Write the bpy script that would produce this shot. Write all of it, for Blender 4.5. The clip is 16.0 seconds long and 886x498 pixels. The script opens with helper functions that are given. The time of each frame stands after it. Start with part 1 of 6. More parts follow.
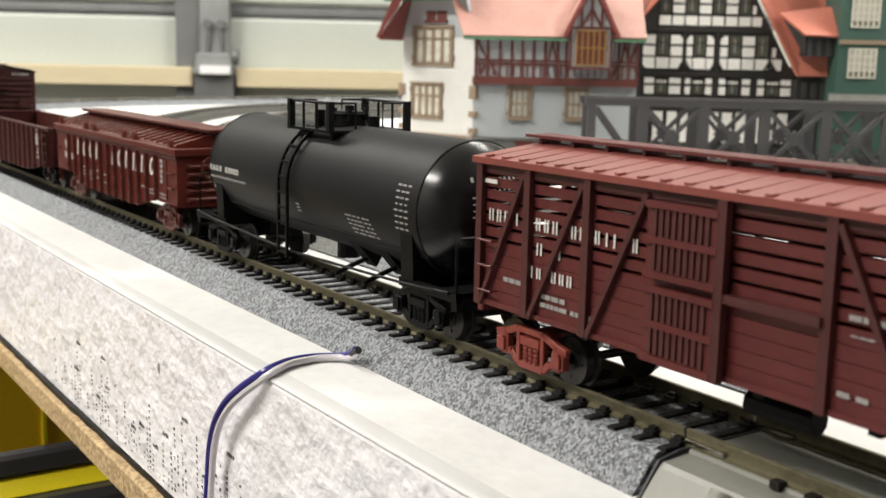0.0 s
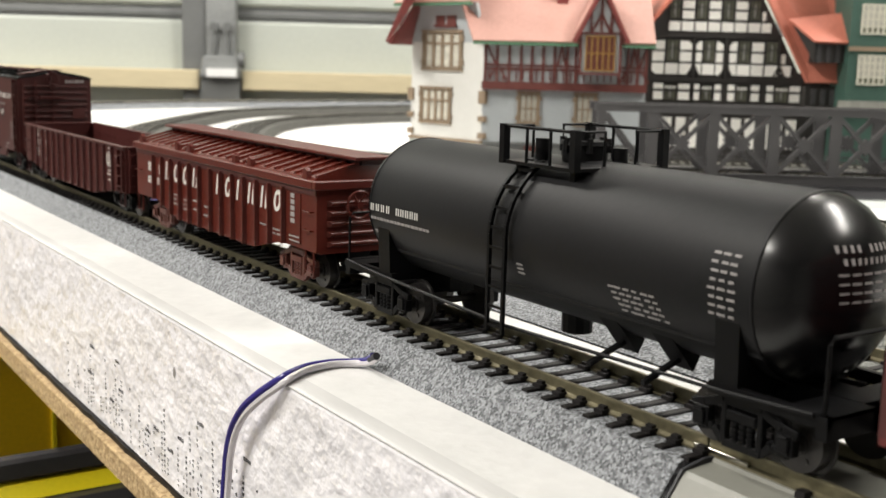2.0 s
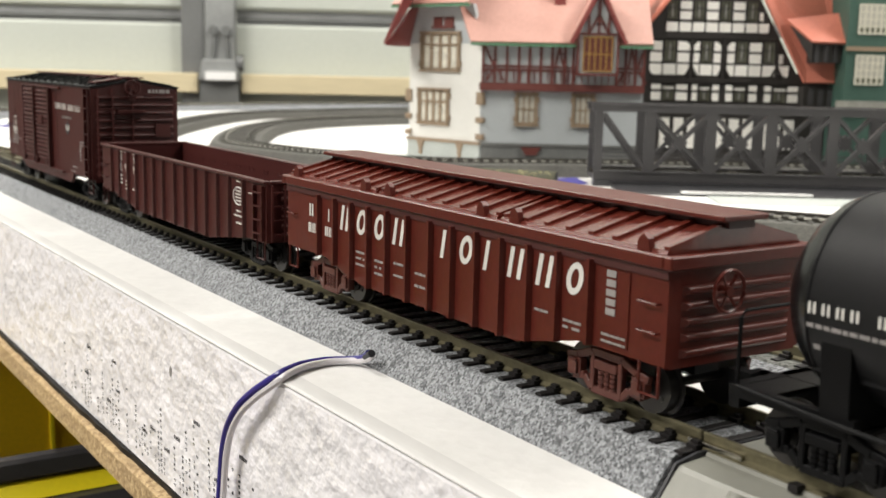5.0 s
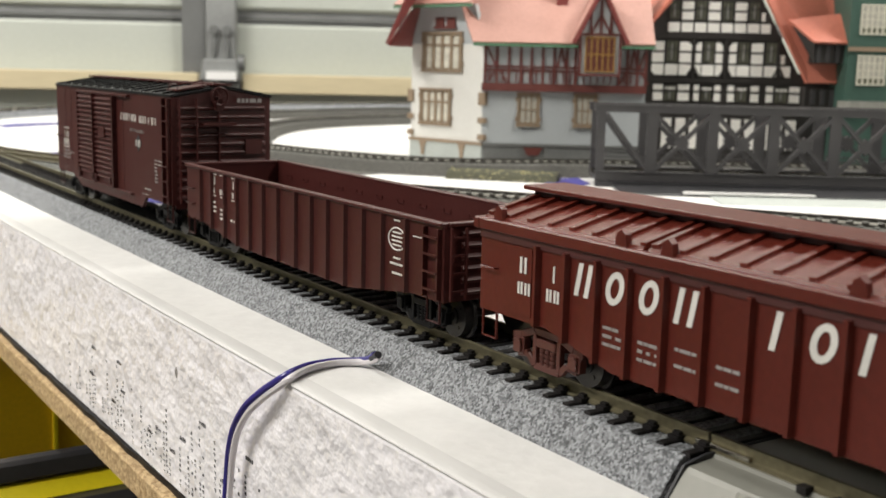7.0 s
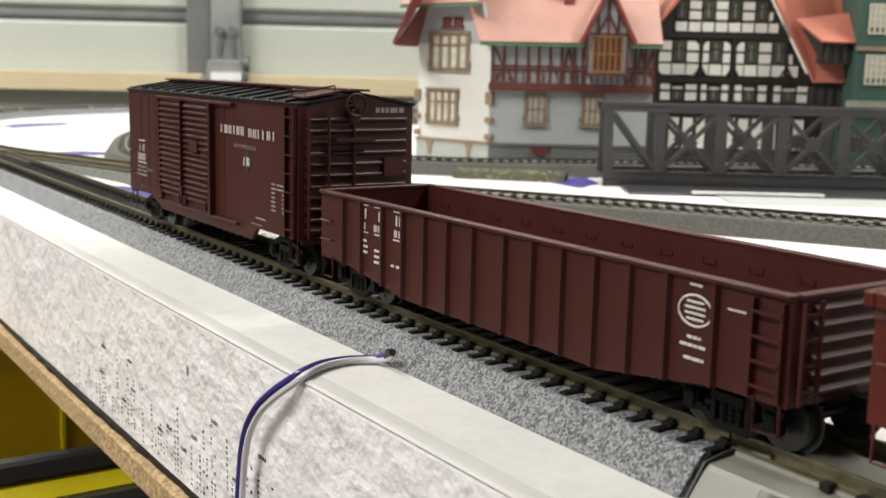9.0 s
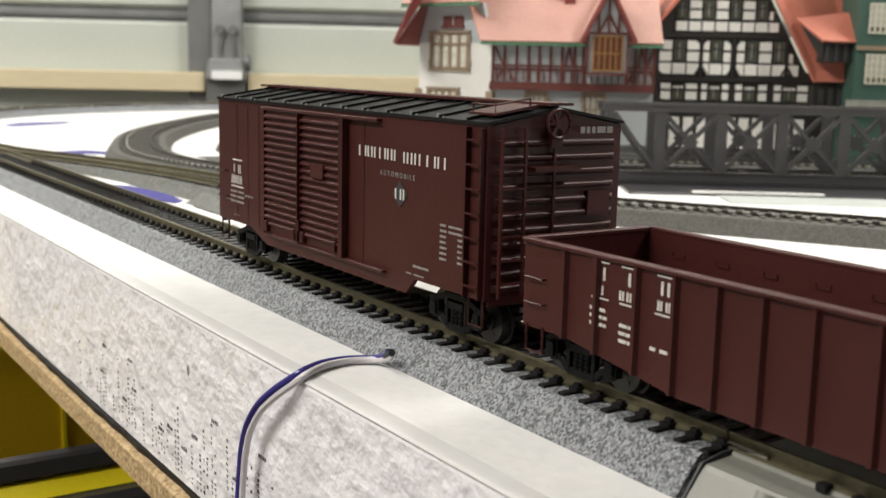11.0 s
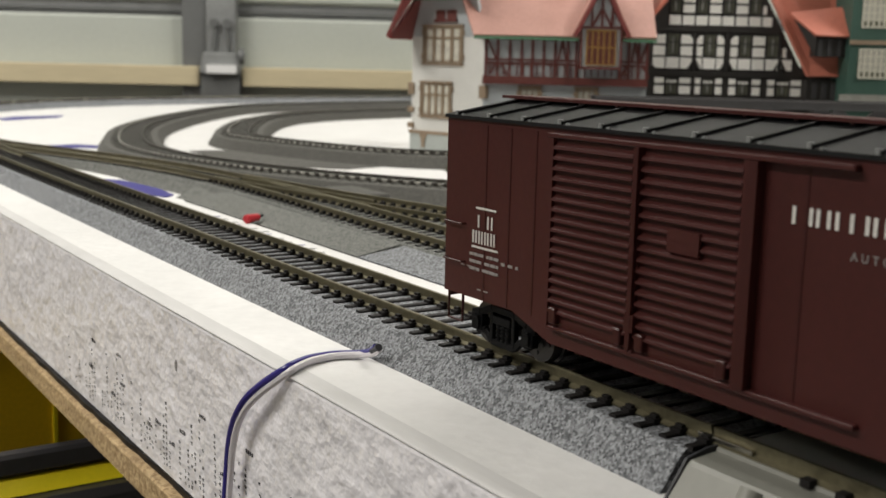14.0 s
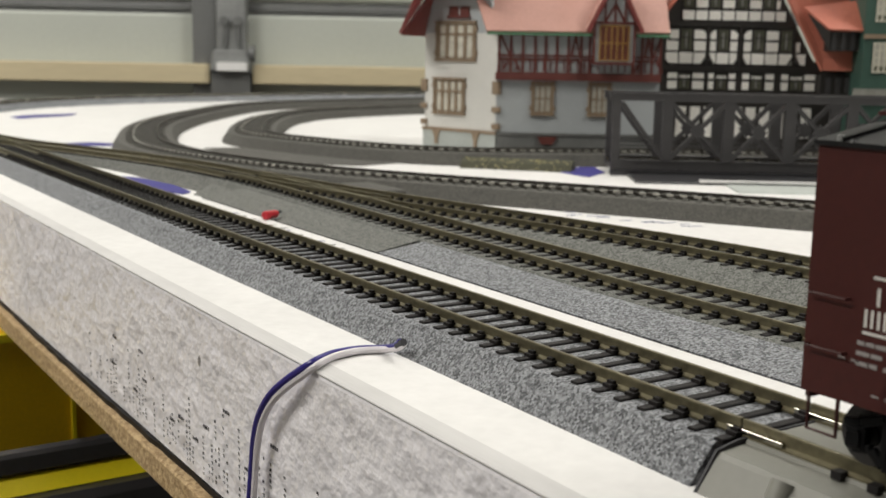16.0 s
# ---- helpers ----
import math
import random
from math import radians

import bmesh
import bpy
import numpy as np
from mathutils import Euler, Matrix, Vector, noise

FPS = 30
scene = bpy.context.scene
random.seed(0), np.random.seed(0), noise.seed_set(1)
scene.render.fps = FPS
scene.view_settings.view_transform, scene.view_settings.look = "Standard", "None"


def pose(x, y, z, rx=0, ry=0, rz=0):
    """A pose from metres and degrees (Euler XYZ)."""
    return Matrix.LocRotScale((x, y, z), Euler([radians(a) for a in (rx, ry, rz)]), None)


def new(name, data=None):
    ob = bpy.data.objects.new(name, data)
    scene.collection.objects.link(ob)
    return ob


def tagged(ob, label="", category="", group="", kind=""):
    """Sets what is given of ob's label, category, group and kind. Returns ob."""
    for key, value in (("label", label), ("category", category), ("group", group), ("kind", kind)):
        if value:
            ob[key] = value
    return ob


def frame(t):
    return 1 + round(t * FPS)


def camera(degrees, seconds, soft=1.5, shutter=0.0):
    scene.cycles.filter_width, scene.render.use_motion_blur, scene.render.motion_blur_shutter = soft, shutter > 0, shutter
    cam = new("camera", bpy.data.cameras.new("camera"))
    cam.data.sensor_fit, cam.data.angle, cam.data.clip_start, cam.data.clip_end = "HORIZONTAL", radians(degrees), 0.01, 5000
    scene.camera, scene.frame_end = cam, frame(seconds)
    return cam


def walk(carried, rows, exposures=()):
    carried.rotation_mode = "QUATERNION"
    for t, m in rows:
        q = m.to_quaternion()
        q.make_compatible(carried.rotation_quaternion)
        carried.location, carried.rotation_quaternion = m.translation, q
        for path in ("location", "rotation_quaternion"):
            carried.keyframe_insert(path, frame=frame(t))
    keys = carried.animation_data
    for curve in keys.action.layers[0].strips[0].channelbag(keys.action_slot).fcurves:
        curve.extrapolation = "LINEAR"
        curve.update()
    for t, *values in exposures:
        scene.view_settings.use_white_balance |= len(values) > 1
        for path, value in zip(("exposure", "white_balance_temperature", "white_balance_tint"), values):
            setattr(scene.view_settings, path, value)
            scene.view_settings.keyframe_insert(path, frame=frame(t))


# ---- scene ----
# All lengths below are in millimetres of the real model layout; K turns them into metres.
# x runs across the front track, y along it, z is 0 on the top of its rails.
K = 0.001
cam = camera(43.5, 16.0, soft=1.6)
cam.data.dof.use_dof, cam.data.dof.focus_distance, cam.data.dof.aperture_fstop = True, 0.26, 40.0
ROWS = [
    (0.0, -144.6, -44.7, 61.0, -33.88, -9.74, -1.20),
    (0.5, -145.9, -44.1, 61.3, -33.69, -9.73, -1.33),
    (1.0, -146.7, -43.6, 60.9, -33.53, -9.68, -1.37),
    (1.5, -148.1, -42.8, 61.3, -33.47, -9.68, -1.44),
    (2.0, -147.6, -42.8, 61.6, -33.70, -9.56, -1.48),
    (2.5, -145.4, -43.6, 62.5, -34.09, -9.50, -1.51),
    (3.0, -145.0, -43.8, 61.1, -34.09, -9.56, -1.43),
    (3.5, -146.3, -44.4, 60.4, -33.77, -9.45, -1.44),
    (4.0, -146.9, -43.5, 59.8, -33.57, -9.43, -1.35),
    (6.5, -146.5, -44.2, 61.3, -33.92, -9.36, -1.20),
    (7.0, -148.2, -43.3, 60.8, -33.69, -9.42, -1.30),
    (7.5, -149.4, -41.8, 60.7, -33.57, -9.41, -1.39),
    (8.0, -148.8, -42.0, 60.6, -33.58, -9.30, -1.35),
    (8.5, -148.5, -42.5, 60.0, -33.52, -9.29, -1.26),
    (9.0, -149.7, -41.0, 59.6, -33.51, -9.36, -1.28),
    (11.5, -149.9, -42.0, 60.6, -33.41, -9.49, -1.29),
    (12.0, -150.8, -41.3, 60.9, -33.22, -9.61, -1.29),
    (12.5, -151.9, -41.3, 60.3, -33.17, -9.64, -1.42),
    (13.0, -151.7, -40.3, 61.6, -33.38, -9.58, -1.36),
    (13.5, -149.4, -41.1, 61.5, -33.61, -9.62, -1.32),
    (14.0, -147.7, -42.2, 60.2, -33.69, -9.73, -1.35),
    (14.5, -148.3, -41.5, 59.4, -33.42, -9.70, -1.23),
    (15.0, -151.1, -40.6, 59.4, -33.14, -9.71, -1.21),
    (15.5, -151.4, -40.0, 59.4, -33.01, -9.78, -1.04),
    (16.0, -151.2, -41.2, 59.9, -33.22, -9.91, -1.06),
]
walk(cam, [(t, pose(x * K, y * K, z * K, 90 + pitch, 0, yaw) @ pose(0, 0, 0, 0, 0, -roll)) for t, x, y, z, yaw, pitch, roll in ROWS],
     exposures=[(0.0, 0.50), (2.0, 0.48), (4.0, 0.50), (6.5, 0.29), (9.0, 0.25), (11.5, 0.14), (12.0, -0.23), (12.5, -0.40), (13.0, -0.34), (14.5, -0.34), (15.5, -0.44), (16.0, -0.41)])

# way of the train along the track
TRAIN_T = [0.0, 0.5, 1.0, 1.5, 2.0, 2.5, 3.0, 3.5, 4.0, 6.5, 7.0, 7.5, 8.0, 8.5, 9.0, 11.5, 12.0, 12.5, 13.0, 13.5, 14.0, 14.5, 15.0, 15.5, 16.0]
TRAIN_Y = [767.8, 745.6, 723.3, 701.2, 679.2, 657.4, 636.0, 614.8, 593.5, 484.8, 462.8, 440.6, 418.4, 396.3, 374.2, 263.9, 241.5, 218.9, 196.2, 173.7, 151.5, 129.4, 107.3, 85.2, 63.0]

# ---- light ----
world = bpy.data.worlds.new("World")
scene.world = world
world.use_nodes = True
world.node_tree.nodes["Background"].inputs[0].default_value = (0.75, 0.85, 1.0, 1)
world.node_tree.nodes["Background"].inputs[1].default_value = 0.02
LAMPS = [(-450, 1700, 1440, 24.0), (-1450, 650, 1440, 49.0), (1000, -450, 1440, 34.0), (1000, 1050, 1440, 12.0)]


def ceiling_lamp(x, y, z, watts):
    data = bpy.data.lights.new("tube_light", "AREA")
    data.shape, data.size, data.size_y, data.energy = "RECTANGLE", 0.16, 1.2, watts
    data.color = (1.0, 0.962, 0.895)
    ob = new("tube_light", data)
    ob.matrix_world = pose(x * K, y * K, z * K)
    return ob


for lamp in LAMPS:
    ceiling_lamp(*lamp)

# ---- mesh tools ----


def box(bm, x0, x1, y0, y1, z0, z1):
    v = [bm.verts.new(p) for p in ((x0, y0, z0), (x1, y0, z0), (x1, y1, z0), (x0, y1, z0), (x0, y0, z1), (x1, y0, z1), (x1, y1, z1), (x0, y1, z1))]
    for f in ((3, 2, 1, 0), (4, 5, 6, 7), (0, 1, 5, 4), (1, 2, 6, 5), (2, 3, 7, 6), (3, 0, 4, 7)):
        bm.faces.new([v[i] for i in f])


def slab(bm, corners, thick):
    """A plate over a flat polygon, given thickness along its normal."""
    c = [Vector(p) for p in corners]
    n = (c[1] - c[0]).cross(c[-1] - c[0]).normalized() * thick
    a, b = [bm.verts.new(p) for p in c], [bm.verts.new(p + n) for p in c]
    bm.faces.new(a[::-1])
    bm.faces.new(b)
    for i in range(len(c)):
        j = (i + 1) % len(c)
        bm.faces.new((a[i], a[j], b[j], b[i]))


def bar(bm, p, q, w, d=None, up=(0, 0, 1)):
    """A square bar from p to q, w wide and d deep."""
    p, q, d = Vector(p), Vector(q), d or w
    t = (q - p).normalized()
    u = Vector(up)
    if abs(t.dot(u)) > 0.95:
        u = Vector((1, 0, 0))
    s = t.cross(u).normalized()
    u = s.cross(t)
    ring = [(s * a * w / 2 + u * b * d / 2) for a, b in ((-1, -1), (1, -1), (1, 1), (-1, 1))]
    a, b = [bm.verts.new(p + o) for o in ring], [bm.verts.new(q + o) for o in ring]
    bm.faces.new(a)
    bm.faces.new(b[::-1])
    for i in range(4):
        j = (i + 1) % 4
        bm.faces.new((a[j], a[i], b[i], b[j]))


def cyl(bm, p, q, r, n=12, r2=None):
    p, q = Vector(p), Vector(q)
    t = (q - p).normalized()
    s = t.orthogonal().normalized()
    u = t.cross(s)
    r2 = r if r2 is None else r2
    ring = [s * math.cos(2 * math.pi * i / n) + u * math.sin(2 * math.pi * i / n) for i in range(n)]
    a, b = [bm.verts.new(p + o * r) for o in ring], [bm.verts.new(q + o * r2) for o in ring]
    bm.faces.new(a[::-1])
    bm.faces.new(b)
    for i in range(n):
        j = (i + 1) % n
        bm.faces.new((a[i], a[j], b[j], b[i]))


def tube(bm, pts, r, n=8):
    pts = [Vector(p) for p in pts]
    rings = []
    for i, p in enumerate(pts):
        t = (pts[min(i + 1, len(pts) - 1)] - pts[max(i - 1, 0)]).normalized()
        s = t.cross(Vector((0.31, 0.22, 0.92))).normalized()
        u = s.cross(t)
        rings.append([bm.verts.new(p + (s * math.cos(6.2832 * k / n) + u * math.sin(6.2832 * k / n)) * r) for k in range(n)])
    for a, b in zip(rings, rings[1:]):
        for k in range(n):
            bm.faces.new((a[k], a[(k + 1) % n], b[(k + 1) % n], b[k]))
    bm.faces.new(rings[0][::-1])
    bm.faces.new(rings[-1])


def extrude(bm, outline, axis, a, b):
    """A flat outline of (u, v) drawn out along axis from a to b; u, v are the other two axes in order."""
    put = {"x": lambda u, v, w: (w, u, v), "y": lambda u, v, w: (u, w, v), "z": lambda u, v, w: (u, v, w)}[axis]
    lo, hi = [bm.verts.new(put(u, v, a)) for u, v in outline], [bm.verts.new(put(u, v, b)) for u, v in outline]
    bm.faces.new(lo[::-1])
    bm.faces.new(hi)
    for i in range(len(outline)):
        j = (i + 1) % len(outline)
        bm.faces.new((lo[i], lo[j], hi[j], hi[i]))


def smooth_path(points, step=12.0):
    """Evenly spaced points on a smooth curve through the given (x, y)."""
    p = [Vector(q) for q in points]
    p = [2 * p[0] - p[1]] + p + [2 * p[-1] - p[-2]]
    fine = []
    for i in range(1, len(p) - 2):
        for k in range(24):
            t = k / 24
            fine.append(0.5 * (2 * p[i] + (p[i + 1] - p[i - 1]) * t + (2 * p[i - 1] - 5 * p[i] + 4 * p[i + 1] - p[i + 2]) * t * t
                               + (3 * p[i] - p[i - 1] - 3 * p[i + 1] + p[i + 2]) * t ** 3))
    fine.append(p[-2])
    out, left = [fine[0]], step
    for a, b in zip(fine, fine[1:]):
        d = (b - a).length
        while d > 0 and left <= d:
            a = a + (b - a) * (left / d)
            out.append(a)
            d -= left
            left = step
        left -= d
    return out


def sweep(bm, path, profile):
    """A closed profile of (offset to the right, z) drawn along a path of (x, y)."""
    rings = []
    for i, p in enumerate(path):
        t = (path[min(i + 1, len(path) - 1)] - path[max(i - 1, 0)]).normalized()
        rings.append([bm.verts.new((p.x + t.y * o, p.y - t.x * o, z)) for o, z in profile])
    n = len(profile)
    for a, b in zip(rings, rings[1:]):
        for k in range(n):
            bm.faces.new((a[k], b[k], b[(k + 1) % n], a[(k + 1) % n]))
    bm.faces.new(rings[0])
    bm.faces.new(rings[-1][::-1])


def finish(bm, name, mats, smooth=False, bevel=0.0):
    bmesh.ops.recalc_face_normals(bm, faces=bm.faces)
    if bevel:
        edges = [e for e in bm.edges if len(e.link_faces) == 2 and e.calc_face_angle(0) > 0.5]
        bmesh.ops.bevel(bm, geom=edges, offset=bevel, offset_type="OFFSET", segments=1, affect="EDGES", profile=0.5, clamp_overlap=True)
    bmesh.ops.scale(bm, vec=(K, K, K), verts=bm.verts)
    me = bpy.data.meshes.new(name)
    bm.to_mesh(me)
    bm.free()
    for m in (mats if isinstance(mats, (list, tuple)) else [mats]):
        me.materials.append(m)
    if smooth:
        for f in me.polygons:
            f.use_smooth = True
        me.set_sharp_from_angle(angle=radians(38))
    return me


def part(name, bm, material, parent=None, label="", smooth=False, bevel=0.0, at=None):
    ob = new(name, finish(bm, name, material, smooth, bevel))
    if parent:
        ob.parent = parent
    if at:
        ob.location = [c * K for c in at]
    if label:
        tagged(ob, label)
    return ob


def thing(name, label, category, m=None, group="", kind=""):
    ob = new(name)
    ob.empty_display_size = 0.02
    if m is not None:
        ob.matrix_basis = m
    return tagged(ob, label, category, group, kind)


def BM():
    return bmesh.new()


def mm(x, y, z, rz=0):
    return pose(x * K, y * K, z * K, 0, 0, rz)


# ---- materials ----


def surface(name, colour, rough=0.5, metal=0.0, scale=120.0, vary=0.12, fine=900.0, bump=0.15, depth=0.0003, gloss_vary=0.1, speck=None, rnd=0.0, spec=0.5, stretch=(1, 1, 1), detail=3.0):
    """Paint, plastic, foam or stone: a base colour varied at two scales, with fine relief."""
    m = bpy.data.materials.new(name)
    m.use_nodes = True
    nt = m.node_tree
    N, L = nt.nodes, nt.links
    bsdf = N["Principled BSDF"]
    bsdf.inputs["Metallic"].default_value = metal
    bsdf.inputs["Specular IOR Level"].default_value = spec
    co = N.new("ShaderNodeTexCoord")
    mp = N.new("ShaderNodeMapping")
    mp.inputs["Scale"].default_value = stretch
    L.new(co.outputs["Object"], mp.inputs[0])
    big, small = N.new("ShaderNodeTexNoise"), N.new("ShaderNodeTexNoise")
    big.inputs["Scale"].default_value, small.inputs["Scale"].default_value = scale, fine
    big.inputs["Detail"].default_value, small.inputs["Detail"].default_value = 4, detail
    for n in (big, small):
        L.new(mp.outputs[0], n.inputs["Vector"])
    mix = N.new("ShaderNodeMath")
    mix.operation = "ADD"
    L.new(big.outputs[0], mix.inputs[0])
    L.new(small.outputs[0], mix.inputs[1])
    rng = N.new("ShaderNodeMapRange")
    rng.inputs["From Min"].default_value, rng.inputs["From Max"].default_value = 0.6, 1.4
    rng.inputs["To Min"].default_value, rng.inputs["To Max"].default_value = 1 - vary, 1 + vary
    L.new(mix.outputs[0], rng.inputs["Value"])
    last = rng.outputs[0]
    if rnd:
        info = N.new("ShaderNodeObjectInfo")
        r2 = N.new("ShaderNodeMapRange")
        r2.inputs["To Min"].default_value, r2.inputs["To Max"].default_value = 1 - rnd, 1 + rnd
        L.new(info.outputs["Random"], r2.inputs["Value"])
        mul = N.new("ShaderNodeMath")
        mul.operation = "MULTIPLY"
        L.new(last, mul.inputs[0])
        L.new(r2.outputs[0], mul.inputs[1])
        last = mul.outputs[0]
    tint = N.new("ShaderNodeVectorMath")
    tint.operation = "SCALE"
    tint.inputs[0].default_value = colour
    L.new(last, tint.inputs["Scale"])
    out = tint.outputs[0]
    if speck:
        # grains of other colours, as in cast or printed stone
        vor = N.new("ShaderNodeTexVoronoi")
        vor.inputs["Scale"].default_value = speck[0]
        L.new(mp.outputs[0], vor.inputs["Vector"])
        ramp = N.new("ShaderNodeValToRGB")
        ramp.color_ramp.interpolation = "LINEAR"
        ramp.color_ramp.elements[0].color = (*speck[1], 1)
        ramp.color_ramp.elements[1].color = (*speck[2], 1)
        ramp.color_ramp.elements[0].position, ramp.color_ramp.elements[1].position = 0.1, 0.9
        sep = N.new("ShaderNodeSeparateColor")
        L.new(vor.outputs["Color"], sep.inputs[0])
        L.new(sep.outputs[0], ramp.inputs[0])
        mx = N.new("ShaderNodeMix")
        mx.data_type = "RGBA"
        mx.inputs[0].default_value = speck[3]
        L.new(out, mx.inputs[6])
        L.new(ramp.outputs[0], mx.inputs[7])
        out = mx.outputs[2]
    L.new(out, bsdf.inputs["Base Color"])
    rr = N.new("ShaderNodeMapRange")
    rr.inputs["To Min"].default_value, rr.inputs["To Max"].default_value = max(0.02, rough - gloss_vary), min(1, rough + gloss_vary)
    L.new(big.outputs[0], rr.inputs["Value"])
    L.new(rr.outputs[0], bsdf.inputs["Roughness"])
    if bump:
        b = N.new("ShaderNodeBump")
        b.inputs["Strength"].default_value, b.inputs["Distance"].default_value = bump, depth
        L.new(small.outputs[0], b.inputs["Height"])
        L.new(b.outputs[0], bsdf.inputs["Normal"])
    return m


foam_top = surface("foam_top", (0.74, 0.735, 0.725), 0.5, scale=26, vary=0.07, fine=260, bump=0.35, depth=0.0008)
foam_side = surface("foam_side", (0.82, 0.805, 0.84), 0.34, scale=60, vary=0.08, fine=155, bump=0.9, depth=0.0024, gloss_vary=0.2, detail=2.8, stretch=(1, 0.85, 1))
foam_edge_shaded = surface("foam_edge_shaded", (0.58, 0.575, 0.57), 0.5, scale=26, vary=0.08, fine=260, bump=0.25, depth=0.0006, stretch=(1, 0.3, 1))
worn_ballast = surface("worn_ballast", (0.105, 0.11, 0.097), 0.78, scale=25, vary=0.2, fine=2200, bump=0.7, depth=0.0006, speck=(2000, (0.02, 0.022, 0.02), (0.30, 0.305, 0.29), 0.5))
ballast = surface("cast_ballast", (0.165, 0.172, 0.183), 0.72, scale=30, vary=0.15, fine=1700, bump=1.0, depth=0.0009, speck=(1900, (0.025, 0.028, 0.032), (0.48, 0.50, 0.53), 0.6))
old_ballast = surface("old_ballast", (0.085, 0.083, 0.074), 0.85, scale=25, vary=0.2, fine=1500, bump=0.5, depth=0.0006, speck=(1500, (0.03, 0.03, 0.03), (0.13, 0.125, 0.11), 0.4))
grey_plastic = surface("grey_plastic", (0.21, 0.21, 0.185), 0.45, scale=40, vary=0.06, fine=500, bump=0.1)
tie_mat = surface("tie_plastic", (0.010, 0.0085, 0.0085), 0.6, spec=0.3, scale=150, vary=0.35, fine=1500, bump=0.4, depth=0.0003, rnd=0.3)
rail_mat = surface("rail_metal", (0.165, 0.148, 0.092), 0.42, metal=0.55, scale=60, vary=0.28, fine=700, bump=0.1)
rail_dull = surface("rail_dull", (0.075, 0.070, 0.060), 0.45, metal=0.5, scale=60, vary=0.3, fine=700, bump=0.1)
rail_bright = surface("rail_bright", (0.42, 0.40, 0.34), 0.25, metal=1.0, scale=60, vary=0.25, fine=700, bump=0.1)
rail_glint = surface("rail_glint", (0.52, 0.51, 0.46), 0.35, metal=0.3, scale=45, vary=0.5, fine=500, bump=0.1)
chipboard = surface("chipboard", (0.42, 0.29, 0.15), 0.8, scale=80, vary=0.2, fine=420, bump=0.8, depth=0.001, speck=(800, (0.20, 0.12, 0.05), (0.60, 0.45, 0.25), 0.55))
oxide = surface("oxide_paint", (0.048, 0.0102, 0.0088), 0.46, spec=0.3, scale=35, vary=0.14, fine=800, bump=0.12, gloss_vary=0.08)
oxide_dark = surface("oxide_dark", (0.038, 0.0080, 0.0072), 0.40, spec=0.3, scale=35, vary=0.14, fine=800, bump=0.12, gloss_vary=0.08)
oxide_light = surface("oxide_light", (0.078, 0.0125, 0.0080), 0.38, spec=0.3, scale=35, vary=0.16, fine=800, bump=0.12, gloss_vary=0.1)
oxide_gloss = surface("oxide_gloss", (0.095, 0.0165, 0.0105), 0.24, spec=0.6, scale=35, vary=0.16, fine=800, bump=0.1, gloss_vary=0.08)
stock_red = surface("stock_red", (0.080, 0.0108, 0.0102), 0.5, scale=40, vary=0.2, fine=500, bump=0.25, depth=0.0005)
stock_post = surface("stock_post", (0.050, 0.0085, 0.0080), 0.52, scale=40, vary=0.2, fine=500, bump=0.2)
stock_dark = surface("stock_dark", (0.055, 0.012, 0.011), 0.55, scale=40, vary=0.16, fine=700, bump=0.15)
# stock wagon red made lighter, painting in the light on its roof
roof_red_lit = surface("roof_red_lit", (0.175, 0.042, 0.034), 0.45, scale=40, vary=0.12, fine=700, bump=0.12)
# truck red darkened to paint in the shadow below the covered gondola
truck_red_shaded = surface("truck_red_shaded", (0.075, 0.018, 0.012), 0.45, scale=90, vary=0.15, fine=900, bump=0.1)
truck_red = surface("truck_red", (0.18, 0.030, 0.020), 0.45, scale=90, vary=0.15, fine=900, bump=0.1)
black_paint = surface("black_paint", (0.0072, 0.0072, 0.0080), 0.52, spec=0.2, scale=40, vary=0.2, fine=900, bump=0.05, gloss_vary=0.05)
black_gloss = surface("black_gloss", (0.004, 0.004, 0.0045), 0.24, spec=0.4, scale=40, vary=0.2, fine=900, bump=0.04, gloss_vary=0.04)
black_plastic = surface("black_plastic", (0.0032, 0.0032, 0.0036), 0.5, spec=0.12, scale=90, vary=0.2, fine=900, bump=0.1)
roof_sheet_sheen = surface("roof_sheet_sheen", (0.14, 0.143, 0.152), 0.28, scale=50, vary=0.25, fine=700, bump=0.1)
wheel_metal = surface("wheel_metal", (0.030, 0.028, 0.027), 0.32, metal=0.5, scale=120, vary=0.2, fine=900, bump=0.1)
white_print = surface("white_print", (0.58, 0.57, 0.54), 0.55, scale=200, vary=0.08, fine=1500, bump=0.0)
grey_print = surface("grey_print", (0.25, 0.235, 0.23), 0.6, scale=200, vary=0.12, fine=1500, bump=0.0)
ink = surface("ink", (0.03, 0.03, 0.035), 0.6, scale=200, vary=0.3, fine=1500, bump=0.0)
faint_ink = surface("faint_ink", (0.30, 0.31, 0.42), 0.6, scale=200, vary=0.3, fine=1500, bump=0.0)
blue_paint = surface("blue_paint", (0.035, 0.03, 0.22), 0.5, scale=40, vary=0.25, fine=300, bump=0.1)
wire_blue = surface("wire_blue", (0.03, 0.022, 0.20), 0.35, scale=40, vary=0.1, fine=300, bump=0.0)
wire_white = surface("wire_white", (0.66, 0.63, 0.66), 0.35, scale=40, vary=0.06, fine=300, bump=0.0)
red_plastic = surface("red_plastic", (0.45, 0.02, 0.03), 0.35, scale=90, vary=0.1, fine=500, bump=0.0)
yellow_plastic = surface("yellow_plastic", (0.86, 0.56, 0.015), 0.4, scale=20, vary=0.1, fine=500, bump=0.1)
yellow_bright = surface("yellow_bright", (0.92, 0.76, 0.02), 0.4, scale=20, vary=0.06, fine=500, bump=0.1)
